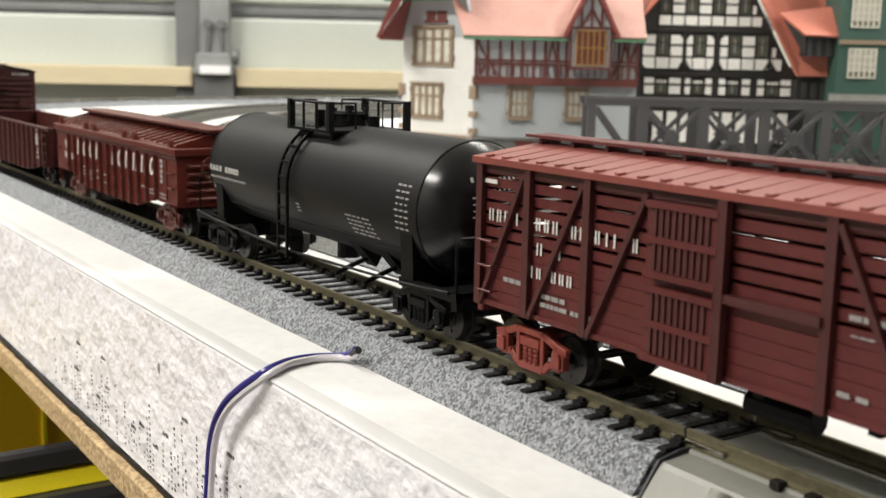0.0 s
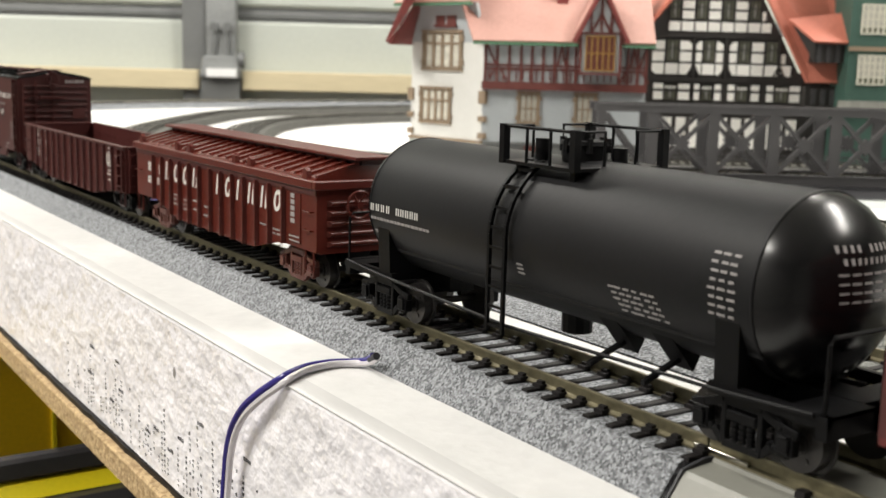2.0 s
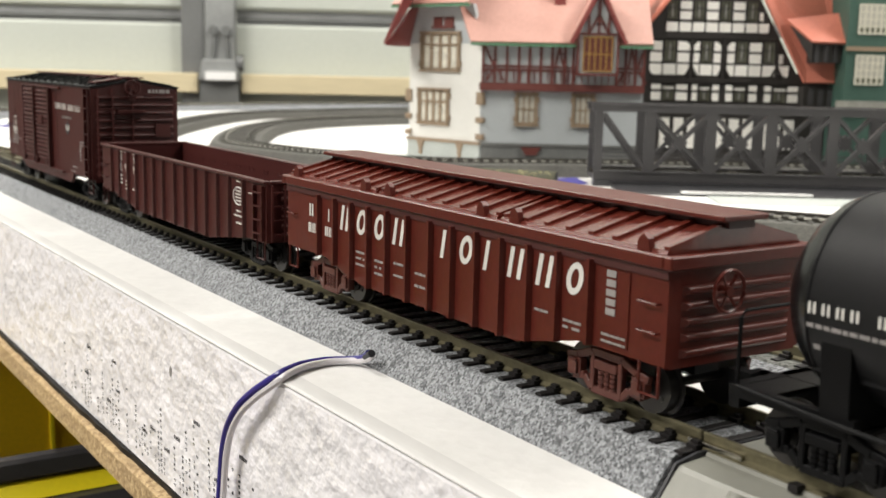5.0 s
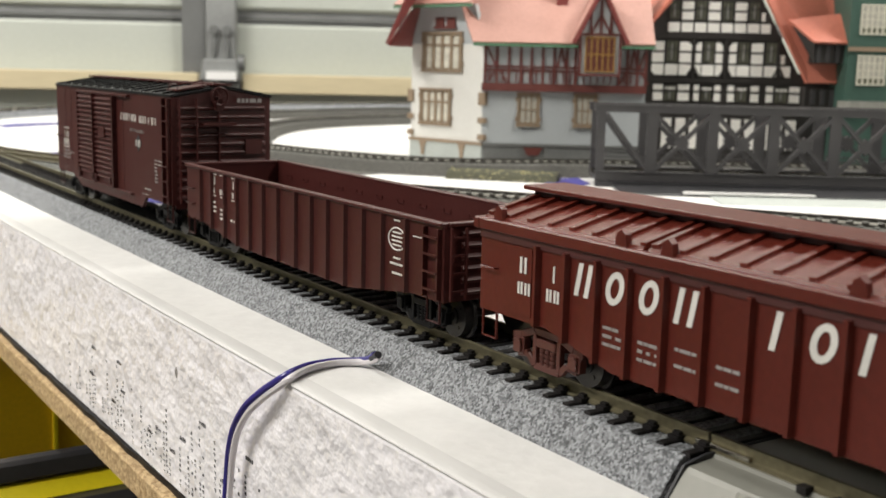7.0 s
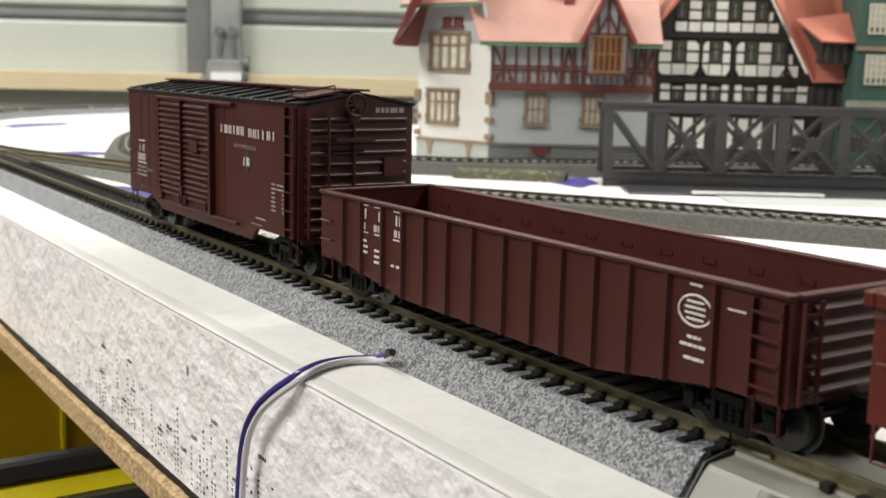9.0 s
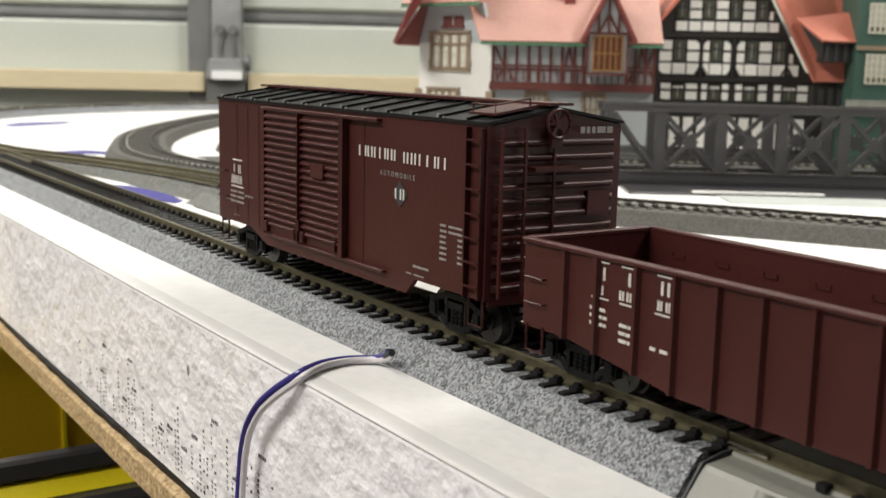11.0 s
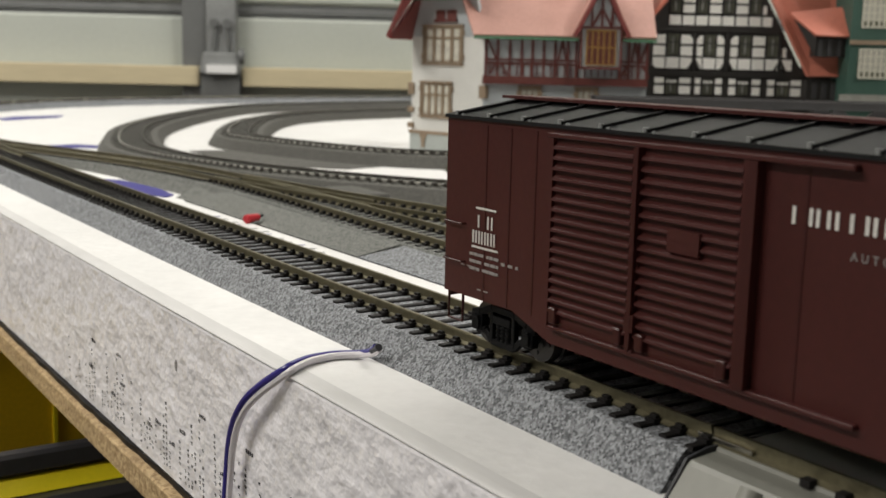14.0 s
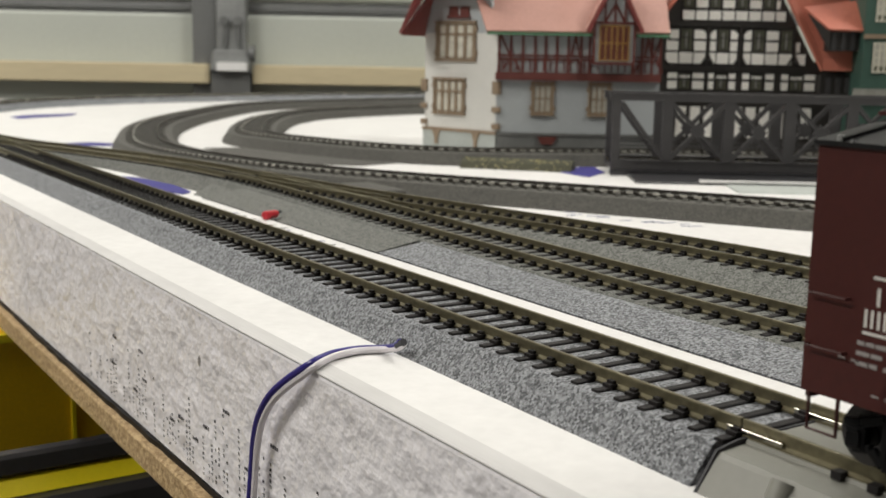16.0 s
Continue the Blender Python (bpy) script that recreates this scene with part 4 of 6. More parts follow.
    tagged(part("small_print", bm, grey_print, c, "rows of small pale print"), kind="stuff")
    bm = BM(); extrude(bm, [(-34.4, 30.3), (-37.8, 33.4), (-41.2, 30.3), (-37.8, 27.2)], "x", x - 0.18, x)
    part("emblem", bm, ink, c, "black diamond emblem")
    # the one word on the side that is no name
    cu = bpy.data.curves.new("word", "FONT")
    cu.body, cu.size, cu.space_character, cu.extrude = "AUTOMOBILE", 1.75 * K, 1.62, 0.05 * K
    cu.materials.append(grey_print)
    wob = new("word", cu)
    wob.parent = c
    wob.matrix_basis = mm(x - 0.06, -28.4, 34.0) @ pose(0, 0, 0, 90, 0, -90)
    bm = BM(); small_print(bm, 0, 0, 9, 1, -1, 1, 1.4, 8, 0.5)
    o = part("end_print", bm, grey_print, c)
    o.matrix_basis = mm(5, -H - 0.6, 47.0, 90)
    truck(c, H - 16.0, black_plastic, x=-1.0); truck(c, -H + 16.0, black_plastic, x=-1.0)
    coupler(c, H, 1); coupler(c, -H, -1)
    return c


def end_rib(parent, material, y, s, half, z, out=0.95, high=0.8, taper=3.0):
    """A rounded pressing across an end wall at y, running out to a point at both ends."""
    bm = BM()
    rows = []
    for k in range(7):
        a = math.pi * k / 6
        rows.append([bm.verts.new((q * (half - taper * 0.4 * math.sin(a)), y + s * (out * math.sin(a) - 0.05), z + high * math.cos(a))) for q in (-1, 1)])
    for p, q in zip(rows, rows[1:]):
        bm.faces.new((p[0], p[1], q[1], q[0]))
    for i in (0, 1):
        bm.faces.new([r[i] for r in rows])
    part("end_rib", bm, material, parent, smooth=True)


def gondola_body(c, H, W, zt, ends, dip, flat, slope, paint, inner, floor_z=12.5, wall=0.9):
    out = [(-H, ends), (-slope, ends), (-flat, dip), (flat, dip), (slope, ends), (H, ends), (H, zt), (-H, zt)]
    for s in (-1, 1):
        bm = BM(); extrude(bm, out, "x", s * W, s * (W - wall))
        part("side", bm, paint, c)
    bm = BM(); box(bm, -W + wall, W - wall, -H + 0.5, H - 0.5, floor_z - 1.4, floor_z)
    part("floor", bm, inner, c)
    bm = BM(); box(bm, -3, 3, -H + 6, H - 6, 7.0, floor_z - 1.4); cyl(bm, (6, -8, 8.2), (6, 8, 8.2), 2.2, 10); box(bm, -11, -5, 10, 18, 6.6, 11)
    part("underframe", bm, black_plastic, c)


def gondola(label):
    c = thing("gondola_wagon", label, "model railway wagon", mm(0, 0, 0), "train")
    H, W = 76.6, 16.6
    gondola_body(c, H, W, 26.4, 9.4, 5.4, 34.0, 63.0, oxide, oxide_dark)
    for s in (-1, 1):
        bm = BM(); box(bm, -W + 0.9, W - 0.9, min(s * H, s * (H - 1)), max(s * H, s * (H - 1)), 9.5, 26.2)
        part("end_wall", bm, oxide_dark, c)
        for k in range(6):
            z = 11.5 + k * 2.6
            bm = BM(); extrude(bm, [(s * H, z - 0.75), (s * (H + 0.9), z + 0.1), (s * H, z + 0.75)], "x", -W + 4.5, W - 4.5)
            part("end_rib", bm, oxide, c)
        bm = BM(); box(bm, -W + 1, W - 1, min(s * (H - 1.2), s * (H + 0.7)), max(s * (H - 1.2), s * (H + 0.7)), 26.2, 27.2)
        part("end_cap", bm, oxide, c, bevel=0.2)
    for s in (-1, 1):
        bm = BM(); box(bm, min(s * (W - 1.0), s * (W + 0.9)), max(s * (W - 1.0), s * (W + 0.9)), -H, H, 26.2, 27.2)
        part("top_rail", bm, oxide, c, bevel=0.25)
        ys = [63.7, 54.6, 44.2, 34.9, 25.5, 16.2, 6.5, -4.6, -13.9, -23.0, -32.4, -41.6, -50.8, -61.5]
        for y in ys:
            zb = 9.4 if abs(y) > 63 else (5.6 if abs(y) < 34 else 5.6 + (abs(y) - 34) / 29 * 3.8)
            bm = BM(); extrude(bm, [(s * W, y - 0.75), (s * (W + 1.0), y - 0.4), (s * (W + 1.0), y + 0.4), (s * W, y + 0.75)], "z", zb, 26.2)
            part("rib", bm, oxide, c)
    # inner tie-down loops
    for k in range(12):
        y = H - 10 - k * 12
        bm = BM()
        box(bm, W - 1.08, W - 0.8, y - 1.8, y + 1.8, 21.6, 21.9); box(bm, W - 1.05, W - 0.8, y - 1.8, y - 1.5, 21.6, 22.8); box(bm, W - 1.05, W - 0.8, y + 1.5, y + 1.8, 21.6, 22.8)
        part("tie_loop", bm, oxide_dark, c)
    ladder(c, oxide, -W, -H + 1.2, -H + 7.0, 10.0, 25.6, 4, -1, 1.2)
    bm = BM()
    for z in (14.5, 19.5):
        grab(bm, -W, H - 7, H - 1.5, z)
    pieces("grab_iron", bm, oxide_dark, c)
    bm = BM(); step_stirrup(bm, -W, -H + 1.3, -H + 6.4, 4.6, 10)
    part("step", bm, oxide_dark, c)
    bm = BM(); step_stirrup(bm, -W, H - 1.3, H - 6.4, 4.6, 10)
    part("step", bm, oxide_dark, c)
    bm = BM()
    for x in (-15.4, -11.5):
        bar(bm, (x, -H - 1.2, 10), (x, -H - 1.2, 26), 0.6)
    for k in range(4):
        bar(bm, (-15.4, -H - 1.2, 12 + 4 * k), (-11.5, -H - 1.2, 12 + 4 * k), 0.4)
    part("end_ladder", bm, oxide, c)
    x = -W - 0.02
    bm = BM()
    for y, kind in ((54.3 - 0.4, "u"), (46.3, "b"), (37.4, "d")):
        mark(c, kind, y, 23.5, 2.8, 2.4, x, 0.6)
        plate(bm, y, 25.6, 4.4, 0.28, x); plate(bm, y, 18.9, 4.6, 0.28, x)
    mark(c, "l", 53.0, 20.4, 1.3, 1.7, x, 0.5)
    for k in range(3):
        mark(c, "opd"[k], 48.2 - k * 1.9, 20.4, 1.3, 1.7, x, 0.5)
    for k in range(2):
        mark(c, "dd"[k], 38.6 - k * 2.0, 20.4, 1.3, 1.7, x, 0.5)
    tube(bm, [(x - 0.05, -57.0 + 3.7 * math.cos(6.2832 * k / 28), 20.9 + 2.6 * math.sin(6.2832 * k / 28)) for k in range(29)], 0.2, 6)
    for k in range(4):
        plate(bm, -57.0, 19.45 + k * 0.97, 5.0 - abs(k - 1.5) * 0.8, 0.36, x)
    tagged(part("emblem", bm, white_print, c, "round white painted emblem and lines"), kind="stuff")
    bm = BM()
    small_print(bm, 56.5, 16.8, 4.6, 3, x, 1.4, 0.6, 5); small_print(bm, 48.5, 15.0, 4.4, 3, x, 1.4, 0.6, 6); small_print(bm, 40.5, 12.6, 5.6, 1, x, 1.4, 0.6, 7)
    small_print(bm, -55.5, 16.4, 3, 1, x, 1, 0.5, 8); small_print(bm, -54, 15.0, 5.6, 1, x, 1, 0.5, 9); small_print(bm, -55, 12.8, 4.4, 1, x, 1, 0.5, 10); small_print(bm, -55.6, 25.2, 2.6, 1, x, 1, 0.4, 11); small_print(bm, -64, 22.6, 4, 1, x, 1, 0.25, 12)
    tagged(part("small_print", bm, white_print, c, "rows of small pale print"), kind="stuff")
    truck(c, H - 14, black_plastic); truck(c, -H + 14, black_plastic)
    coupler(c, H, 1); coupler(c, -H, -1)
    return c


def covered_gondola(label):
    c = thing("covered_gondola_wagon", label, "model railway wagon", mm(0, 0, 0), "train")
    H, W = 71.5, 16.6
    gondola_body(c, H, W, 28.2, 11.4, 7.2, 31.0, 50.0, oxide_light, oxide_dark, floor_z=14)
    for s in (-1, 1):
        bm = BM(); box(bm, -W + 0.9, W - 0.9, min(s * H, s * (H - 1)), max(s * H, s * (H - 1)), 11, 28)
        part("end_wall", bm, oxide_light, c)
        for k in range(5):
            end_rib(c, oxide_light, s * H, s, W - 3, 13.5 + k * 2.7)
        bm = BM(); box(bm, -W - 1.2, W + 1.2, min(s * (H - 0.5), s * (H + 1.5)), max(s * (H - 0.5), s * (H + 1.5)), 28.0, 30.4)
        part("end_lip", bm, oxide_light, c, bevel=0.3)
        bm = BM(); box(bm, min(s * (W - 0.5), s * (W + 1.2)), max(s * (W - 0.5), s * (W + 1.2)), -H + 0.5, H - 0.5, 28.0, 30.4)
        part("side_lip", bm, oxide_light, c, bevel=0.3)
        ys = [52.4, 43.8, 35.2, 26.9, 18.3, 9.3, 0.0, -8.6, -17.4, -26.0, -34.8, -43.6, -52.6]
        for y in ys:
            zb = 11.4 if abs(y) > 50 else (7.3 if abs(y) < 31 else 7.3 + (abs(y) - 31) / 19 * 4.1)
            bm = BM(); extrude(bm, [(s * W, y - 0.7), (s * (W + 1.3), y - 0.4), (s * (W + 1.3), y + 0.4), (s * W, y + 0.7)], "z", zb, 27.0)
            part("rib", bm, oxide_light, c)
        # dark band painted in as the shadow of the overhanging lip
        bm = BM(); box(bm, min(s * W, s * (W + 0.35)), max(s * W, s * (W + 0.35)), -H, H, 26.4, 28.0)
        part("lip_shade", bm, stock_dark, c)
    # sloped cover in three lift-off sections with cross ribs and a raised ridge
    for y0, y1 in ((24.6, H - 1), (-23.4, 23.4), (-H + 1, -24.6)):
        cover = BM()
        extrude(cover, [(-W - 0.2, 30.2), (W + 0.2, 30.2), (W - 0.4, 31.0), (3, 34.2), (-3, 34.2), (-W + 0.4, 31.0)], "y", y0, y1)
        cv = part("cover_section", cover, oxide_gloss, c)
        n = max(3, int((y1 - y0) / 6.2))
        for k in range(n + 1):
            y = y0 + 0.7 + (y1 - y0 - 1.4) * k / n
            for s in (-1, 1):
                bm = BM(); bar(bm, (s * (W - 0.8), y, 31.25), (s * 3.5, y, 34.4), 1.3, 0.8)
                part("cover_rib", bm, oxide_gloss, cv)
        for y in (y0 + 5, y1 - 5):
            bm = BM()
            extrude(bm, [(y - 1.5, 30.4), (y + 1.5, 30.4), (y + 1.1, 32.6), (y, 33.4), (y - 1.1, 32.6)], "x", -W - 0.5, -W + 0.9)
            part("lifting_lug", bm, oxide_light, cv)
    bm = BM(); box(bm, -5.6, 5.6, -H - 1, H + 1, 35.4, 36.4)
    part("ridge_board", bm, oxide_light, c, bevel=0.2)
    bm = BM(); box(bm, -3.2, 3.2, -H, H, 34.0, 35.4)
    part("ridge_base", bm, oxide_dark, c)
    wheel_on_end(c, oxide_light, -5.5, -H - 0.6, 24, -1, 3.6)
    bm = BM()
    grab(bm, -W, H - 6, H - 1.6, 20.5); grab(bm, -W, -H + 6, -H + 1.6, 22); grab(bm, -W, -H + 6, -H + 1.6, 17)
    pieces("grab_iron", bm, oxide_light, c)
    bm = BM(); step_stirrup(bm, -W, H - 1.3, H - 6, 6.0, 11.5)
    part("step", bm, oxide_light, c)
    bm = BM(); step_stirrup(bm, -W, -H + 1.3, -H + 6, 6.0, 11.5)
    part("step", bm, oxide_light, c)
    for y0, y1 in ((54.4, 62.5), (-62.5, -54.4)):
        bm = BM(); box(bm, -W - 0.25, -W, y0, y1, 12.5, 26)
        part("end_panel", bm, oxide_light, c)
    x = -W - 0.02
    bm = BM()
    for y, kind in ((39.2, "p"), (30.9, "o"), (22.4, "d"), (13.8, "u"), (-4.6, "b"), (-13.2, "d"), (-21.6, "l"), (-30.2, "u"), (-39.2, "u"), (-48.0, "o")):
        mark(c, kind, y, 22.6, 4.6, 6.2, x, 1.2, 0.2)
    mark(c, "p", 56.8, 22.6, 2.4, 3.2, x - 0.3, 0.7); mark(c, "b", 47.8, 22.2, 1.4, 3.2, x, 0.7)
    for k, y in enumerate((57.6, 55.4)):
        mark(c, "do"[k], y, 18.0, 1.8, 2.4, x - 0.3, 0.6)
    for k, y in enumerate((49.0, 46.8)):
        mark(c, "dd"[k], y, 18.0, 1.8, 2.4, x, 0.6)
    bm.free()
    bm = BM()
    for k, y in enumerate((33.6, 24.6, 15.8, 6.6)):
        small_print(bm, y, 15.2 - 0.8 * (k % 2), 4.8, 3 if k < 2 else 2, x, 1.5 if k < 2 else 2.8, 0.55, 70 + k)
    small_print(bm, -36.5, 14.8, 4, 1, x, 1, 0.5, 75); small_print(bm, -45, 14.4, 5, 2, x, 1.2, 0.5, 76); small_print(bm, -56, 14.2, 6, 2, x - 0.3, 1.2, 0.4, 77)
    for k in range(5):
        plate(bm, -58, 25.2 - k * 1.7, 2.4, 1.2, x - 0.25)
    tagged(part("small_print", bm, grey_print, c, "rows of small pale print"), kind="stuff")
    truck(c, H - 18, truck_red_shaded); truck(c, -H + 18, truck_red_shaded)
    coupler(c, H, 1); coupler(c, -H, -1)
    return c


def tank_car(label):
    c = thing("tank_wagon", label, "model railway wagon", mm(0, 0, 0), "train")
    R, Z, H = 15.9, 27.2, 59.0
    bm = BM()
    n = 48
    prof = [(-H - 9.6, 0.01), (-H - 9.4, 3.0), (-H - 8.6, 7.0), (-H - 7.0, 10.4), (-H - 4.6, 13.2), (-H - 2.2, 15.0), (-H, 15.75), (-H + 0.5, 15.9), (0, 15.9), (H - 0.5, 15.9), (H, 15.75), (H + 2.2, 15.0), (H + 4.6, 13.2), (H + 7.0, 10.4), (H + 8.6, 7.0), (H + 9.4, 3.0), (H + 9.6, 0.01)]
    rings = [[bm.verts.new((r * math.cos(6.28319 * k / n), y, Z + r * math.sin(6.28319 * k / n))) for k in range(n)] for y, r in prof]
    for a, b in zip(rings, rings[1:]):
        for k in range(n):
            bm.faces.new((a[k], a[(k + 1) % n], b[(k + 1) % n], b[k]))
    bm.faces.new(rings[0]); bm.faces.new(rings[-1][::-1])
    for f in bm.faces:
        f.material_index = int(abs(f.calc_center_median().y) > H - 0.3)
    shell = part("tank_shell", bm, [black_paint, black_gloss], c, "satin black tank shell", smooth=True)
    # jacket seams along the lower side and near the heads
    bm = BM()
    for s in (-1, 1):
        a = radians(-38)
        bar(bm, (s * R * math.cos(a), -H, Z + R * math.sin(a)), (s * R * math.cos(a), H, Z + R * math.sin(a)), 0.5)
    part("jacket_seam", bm, black_paint, shell)
    for y in (-H + 0.4, H - 0.4):
        bm = BM()
        tube(bm, [((R + 0.02) * math.cos(6.2832 * k / 48), y, Z + (R + 0.02) * math.sin(6.2832 * k / 48)) for k in range(49)], 0.22, 6)
        part("head_seam", bm, black_paint, shell, smooth=True)
    # end frames, saddles and underframe
    for s in (-1, 1):
        bm = BM()
        a, b = s * (H - 9), s * (H + 14)
        box(bm, -14.5, 14.5, min(b, b - s * 2), max(b, b - s * 2), 8.2, 12.0)
        box(bm, -3.5, 3.5, min(a - s * 8, b), max(a - s * 8, b), 8.0, 12.0)
        for q in (-1, 1):
            box(bm, q * 14 - 0.7, q * 14 + 0.7, min(a, b), max(a, b), 10.0, 12.0)
        box(bm, -14, 14, min(s * (H + 6), b), max(s * (H + 6), b), 11.2, 11.9)
        part("end_frame", bm, black_plastic, c)
        bm = BM()
        extrude(bm, [(-14.6, 10), (14.6, 10), (15.2, 24), (13.5, 19.5), (9, 14.0), (4, 12), (-4, 12), (-9, 14), (-13.5, 19.5), (-15.2, 24)], "y", s * (H - 3), s * (H - 8))
        part("saddle", bm, black_plastic, c)
        # hand rail round the end
        y = s * (H + 13)
        bm = BM(); tube(bm, [(-14, y, 11.5), (-14, y, 22.6), (-13, y, 23.6), (13, y, 23.6), (14, y, 22.6), (14, y, 11.5)], 0.35, 6)
        tube(bm, [(-15.2, s * (H + 12), 12.0), (-15.2, s * (H - 4), 11.0), (-16.0, 4, 9.6)], 0.4, 6)
        part("handrail", bm, black_plastic, c)
        coupler(c, s * (H + 13), s)
    wheel_on_end(c, black_plastic, 1.0, -H - 13.6, 21, -1, 3.6)
    bm = BM(); box(bm, -1, 3, -H - 14, -H - 13, 12, 21)
    part("brake_stand", bm, black_plastic, c)
    bm = BM()
    for y in (-22, -36):
        bar(bm, (-4, y + 1, 11.6), (-16.6, y - 1, 8.2), 0.9)
        extrude(bm, [(-11.5, 16.4), (-3, 12.2), (-5, 8.8)], "y", y - 1.5, y + 3.5)
    cyl(bm, (0, 0, 11.5), (0, 0, 7.4), 3.2, 12)
    part("outlet_gear", bm, black_plastic, c)
    # ladder over the side
    for s in (-1, 1):
        bm = BM()
        for y in (3.0, 8.2):
            pts = [(s * 8.0, y, 42.4)]
            for k in range(9):
                a = radians(58 - k * 8)
                pts.append((s * (R + 1.2) * math.cos(a), y, Z + (R + 1.2) * math.sin(a)))
            pts.append((s * (R + 1.2), y, 8.0))
            for p, q in zip(pts, pts[1:]):
                bar(bm, p, q, 0.75, 0.75)
        for k in range(7):
            z = 9.2 + k * 4.0
            x = R + 1.2 if z < 27.5 else math.sqrt(max(1, (R + 1.2) ** 2 - (z - Z) ** 2))
            bar(bm, (s * x, 3.0, z), (s * x, 8.2, z), 0.5)
        for k in (36, 52):
            a = radians(k)
            bar(bm, (s * (R + 1.2) * math.cos(a), 3.0, Z + (R + 1.2) * math.sin(a)), (s * (R + 1.2) * math.cos(a), 8.2, Z + (R + 1.2) * math.sin(a)), 0.8)
        part("ladder", bm, black_plastic, c)
    # platform with rails, manway and valve
    bm = BM()
    for a in (-11.8, 8.2):
        box(bm, a, a + 3.6, -10.8, 12.2, 41.6, 42.3)
    for y in (-10.8, 9.6):
        box(bm, -8.2, 8.2, y, y + 2.6, 41.6, 42.3)
    box(bm, -10, 10, -9, -7.5, 39.6, 41.6); box(bm, -10, 10, 8.0, 9.5, 39.6, 41.6)
    pieces("walkway_plate", bm, black_plastic, c)
    for px in (-11.4, 11.4):
        for py in (-10.4, 11.8):
            bm = BM(); box(bm, px - 0.8, px + 0.8, py - 0.8, py + 0.8, 41.6, 49.6)
            part("rail_post", bm, black_plastic, c)
    bm = BM()
    for px in (-11.4, 11.4):
        tube(bm, [(px, -10.4, 49.2), (px, 11.8, 49.2)], 0.36, 6)
        for py in (-3, 4.4):
            cyl(bm, (px, py, 42), (px, py, 49.2), 0.36, 6)
    for py in (-10.4, 11.8):
        tube(bm, [(-11.4, py, 49.2), (-4, py, 49.2), (-4, py, 42.2)], 0.36, 6)
        tube(bm, [(11.4, py, 49.2), (4, py, 49.2), (4, py, 42.2)], 0.36, 6)
    part("hand_rail", bm, black_plastic, c)
    bm = BM(); cyl(bm, (0, 0, 42.5), (0, 0, 46.0), 4.6, 20); cyl(bm, (0, 0, 46.0), (0, 0, 46.8), 5.2, 20, 4.9); cyl(bm, (0, 0, 46.8), (0, 0, 48.2), 1.3, 10)
    for k in range(6):
        a = k * math.pi / 3
        box(bm, 4.7 * math.cos(a) - 0.5, 4.7 * math.cos(a) + 0.5, 4.7 * math.sin(a) - 0.5, 4.7 * math.sin(a) + 0.5, 44.5, 47.4)
    part("manway", bm, black_plastic, c, smooth=True)
    bm = BM(); cyl(bm, (-5, 7.4, 42.4), (-5, 7.4, 46.8), 1.5, 12); cyl(bm, (4, -6, 42.4), (4, -6, 45.6), 1.6, 12)
    part("valve", bm, black_plastic, c, smooth=True)
    # marks lie on the curved side
    def on_shell(bm, y, z, w, h):
        x0 = -math.sqrt(R * R - (z - h / 2 - Z) ** 2) if abs(z - h / 2 - Z) < R else -1
        x1 = -math.sqrt(R * R - (z + h / 2 - Z) ** 2) if abs(z + h / 2 - Z) < R else -1
        slab(bm, [(x0 - 0.06, y + w / 2, z - h / 2), (x0 - 0.06, y - w / 2, z - h / 2), (x1 - 0.06, y - w / 2, z + h / 2), (x1 - 0.06, y + w / 2, z + h / 2)], 0.04)
    for y in (57.6, 55.2, 52.8, 50.4, 46.0, 44.0, 42.0, 40.0, 38.0):
        bm = BM(); on_shell(bm, y + 0.45, 27.2, 0.42, 1.7); on_shell(bm, y - 0.45, 27.2, 0.42, 1.7)
        part("painted_mark", bm, white_print, shell)
    bm = BM()
    r = random.Random(9)
    y = 58.5
    while y > 33:
        w = r.uniform(0.8, 1.8)
        on_shell(bm, y - w / 2, 24.6, w, 0.65)
        y -= w + 0.3
    for k in range(3):
        on_shell(bm, 57 - k * 1.6, 21.4, 1.2, 0.8)
    for k in range(5):
        for j in range(6):
            on_shell(bm, -26.5 - k * 0.6 - j * 2.1 + r.uniform(0, 0.6), 23.2 - k * 1.05, r.uniform(1.1, 1.8), 0.38)
    for k in range(8):
        for j in range(3):
            on_shell(bm, -50.6 - j * 2.0 + r.uniform(0, 0.4), 33.0 - k * 1.4, r.uniform(1.1, 1.7), 0.42)
    for k in range(3):
        on_shell(bm, 0.4, 22.6 - k * 0.9, 2.0, 0.4)
    tagged(part("small_print", bm, grey_print, shell, "rows of small pale print"), kind="stuff")
    bm = BM()
    def on_head(x, z, w, h):
        quad = []
        for cx, cz in ((x - w / 2, z - h / 2), (x + w / 2, z - h / 2), (x + w / 2, z + h / 2), (x - w / 2, z + h / 2)):
            rr = math.hypot(cx, cz - Z)
            y = -float(np.interp(rr, [r for _, r in reversed(prof[8:])], [p for p, _ in reversed(prof[8:])]))
            quad.append((cx, y - 0.05, cz))
        slab(bm, quad, 0.04)
    for k in range(9):
        if k != 4:
            on_head(-6.4 + k * 1.35, 35.2, 0.6, 1.1)
    for k in range(8):
        on_head(-5.4 + k * 1.3, 33.3, 0.6, 1.0)
    for k in range(4):
        for j in range(5 - k % 2):
            on_head(-6.0 + j * 2.4, 31.4 - k * 1.4, 1.8, 0.35)
    tagged(part("end_print", bm, grey_print, shell), kind="stuff")
    truck(c, H - 3, black_plastic); truck(c, -H + 3, black_plastic)
    return c


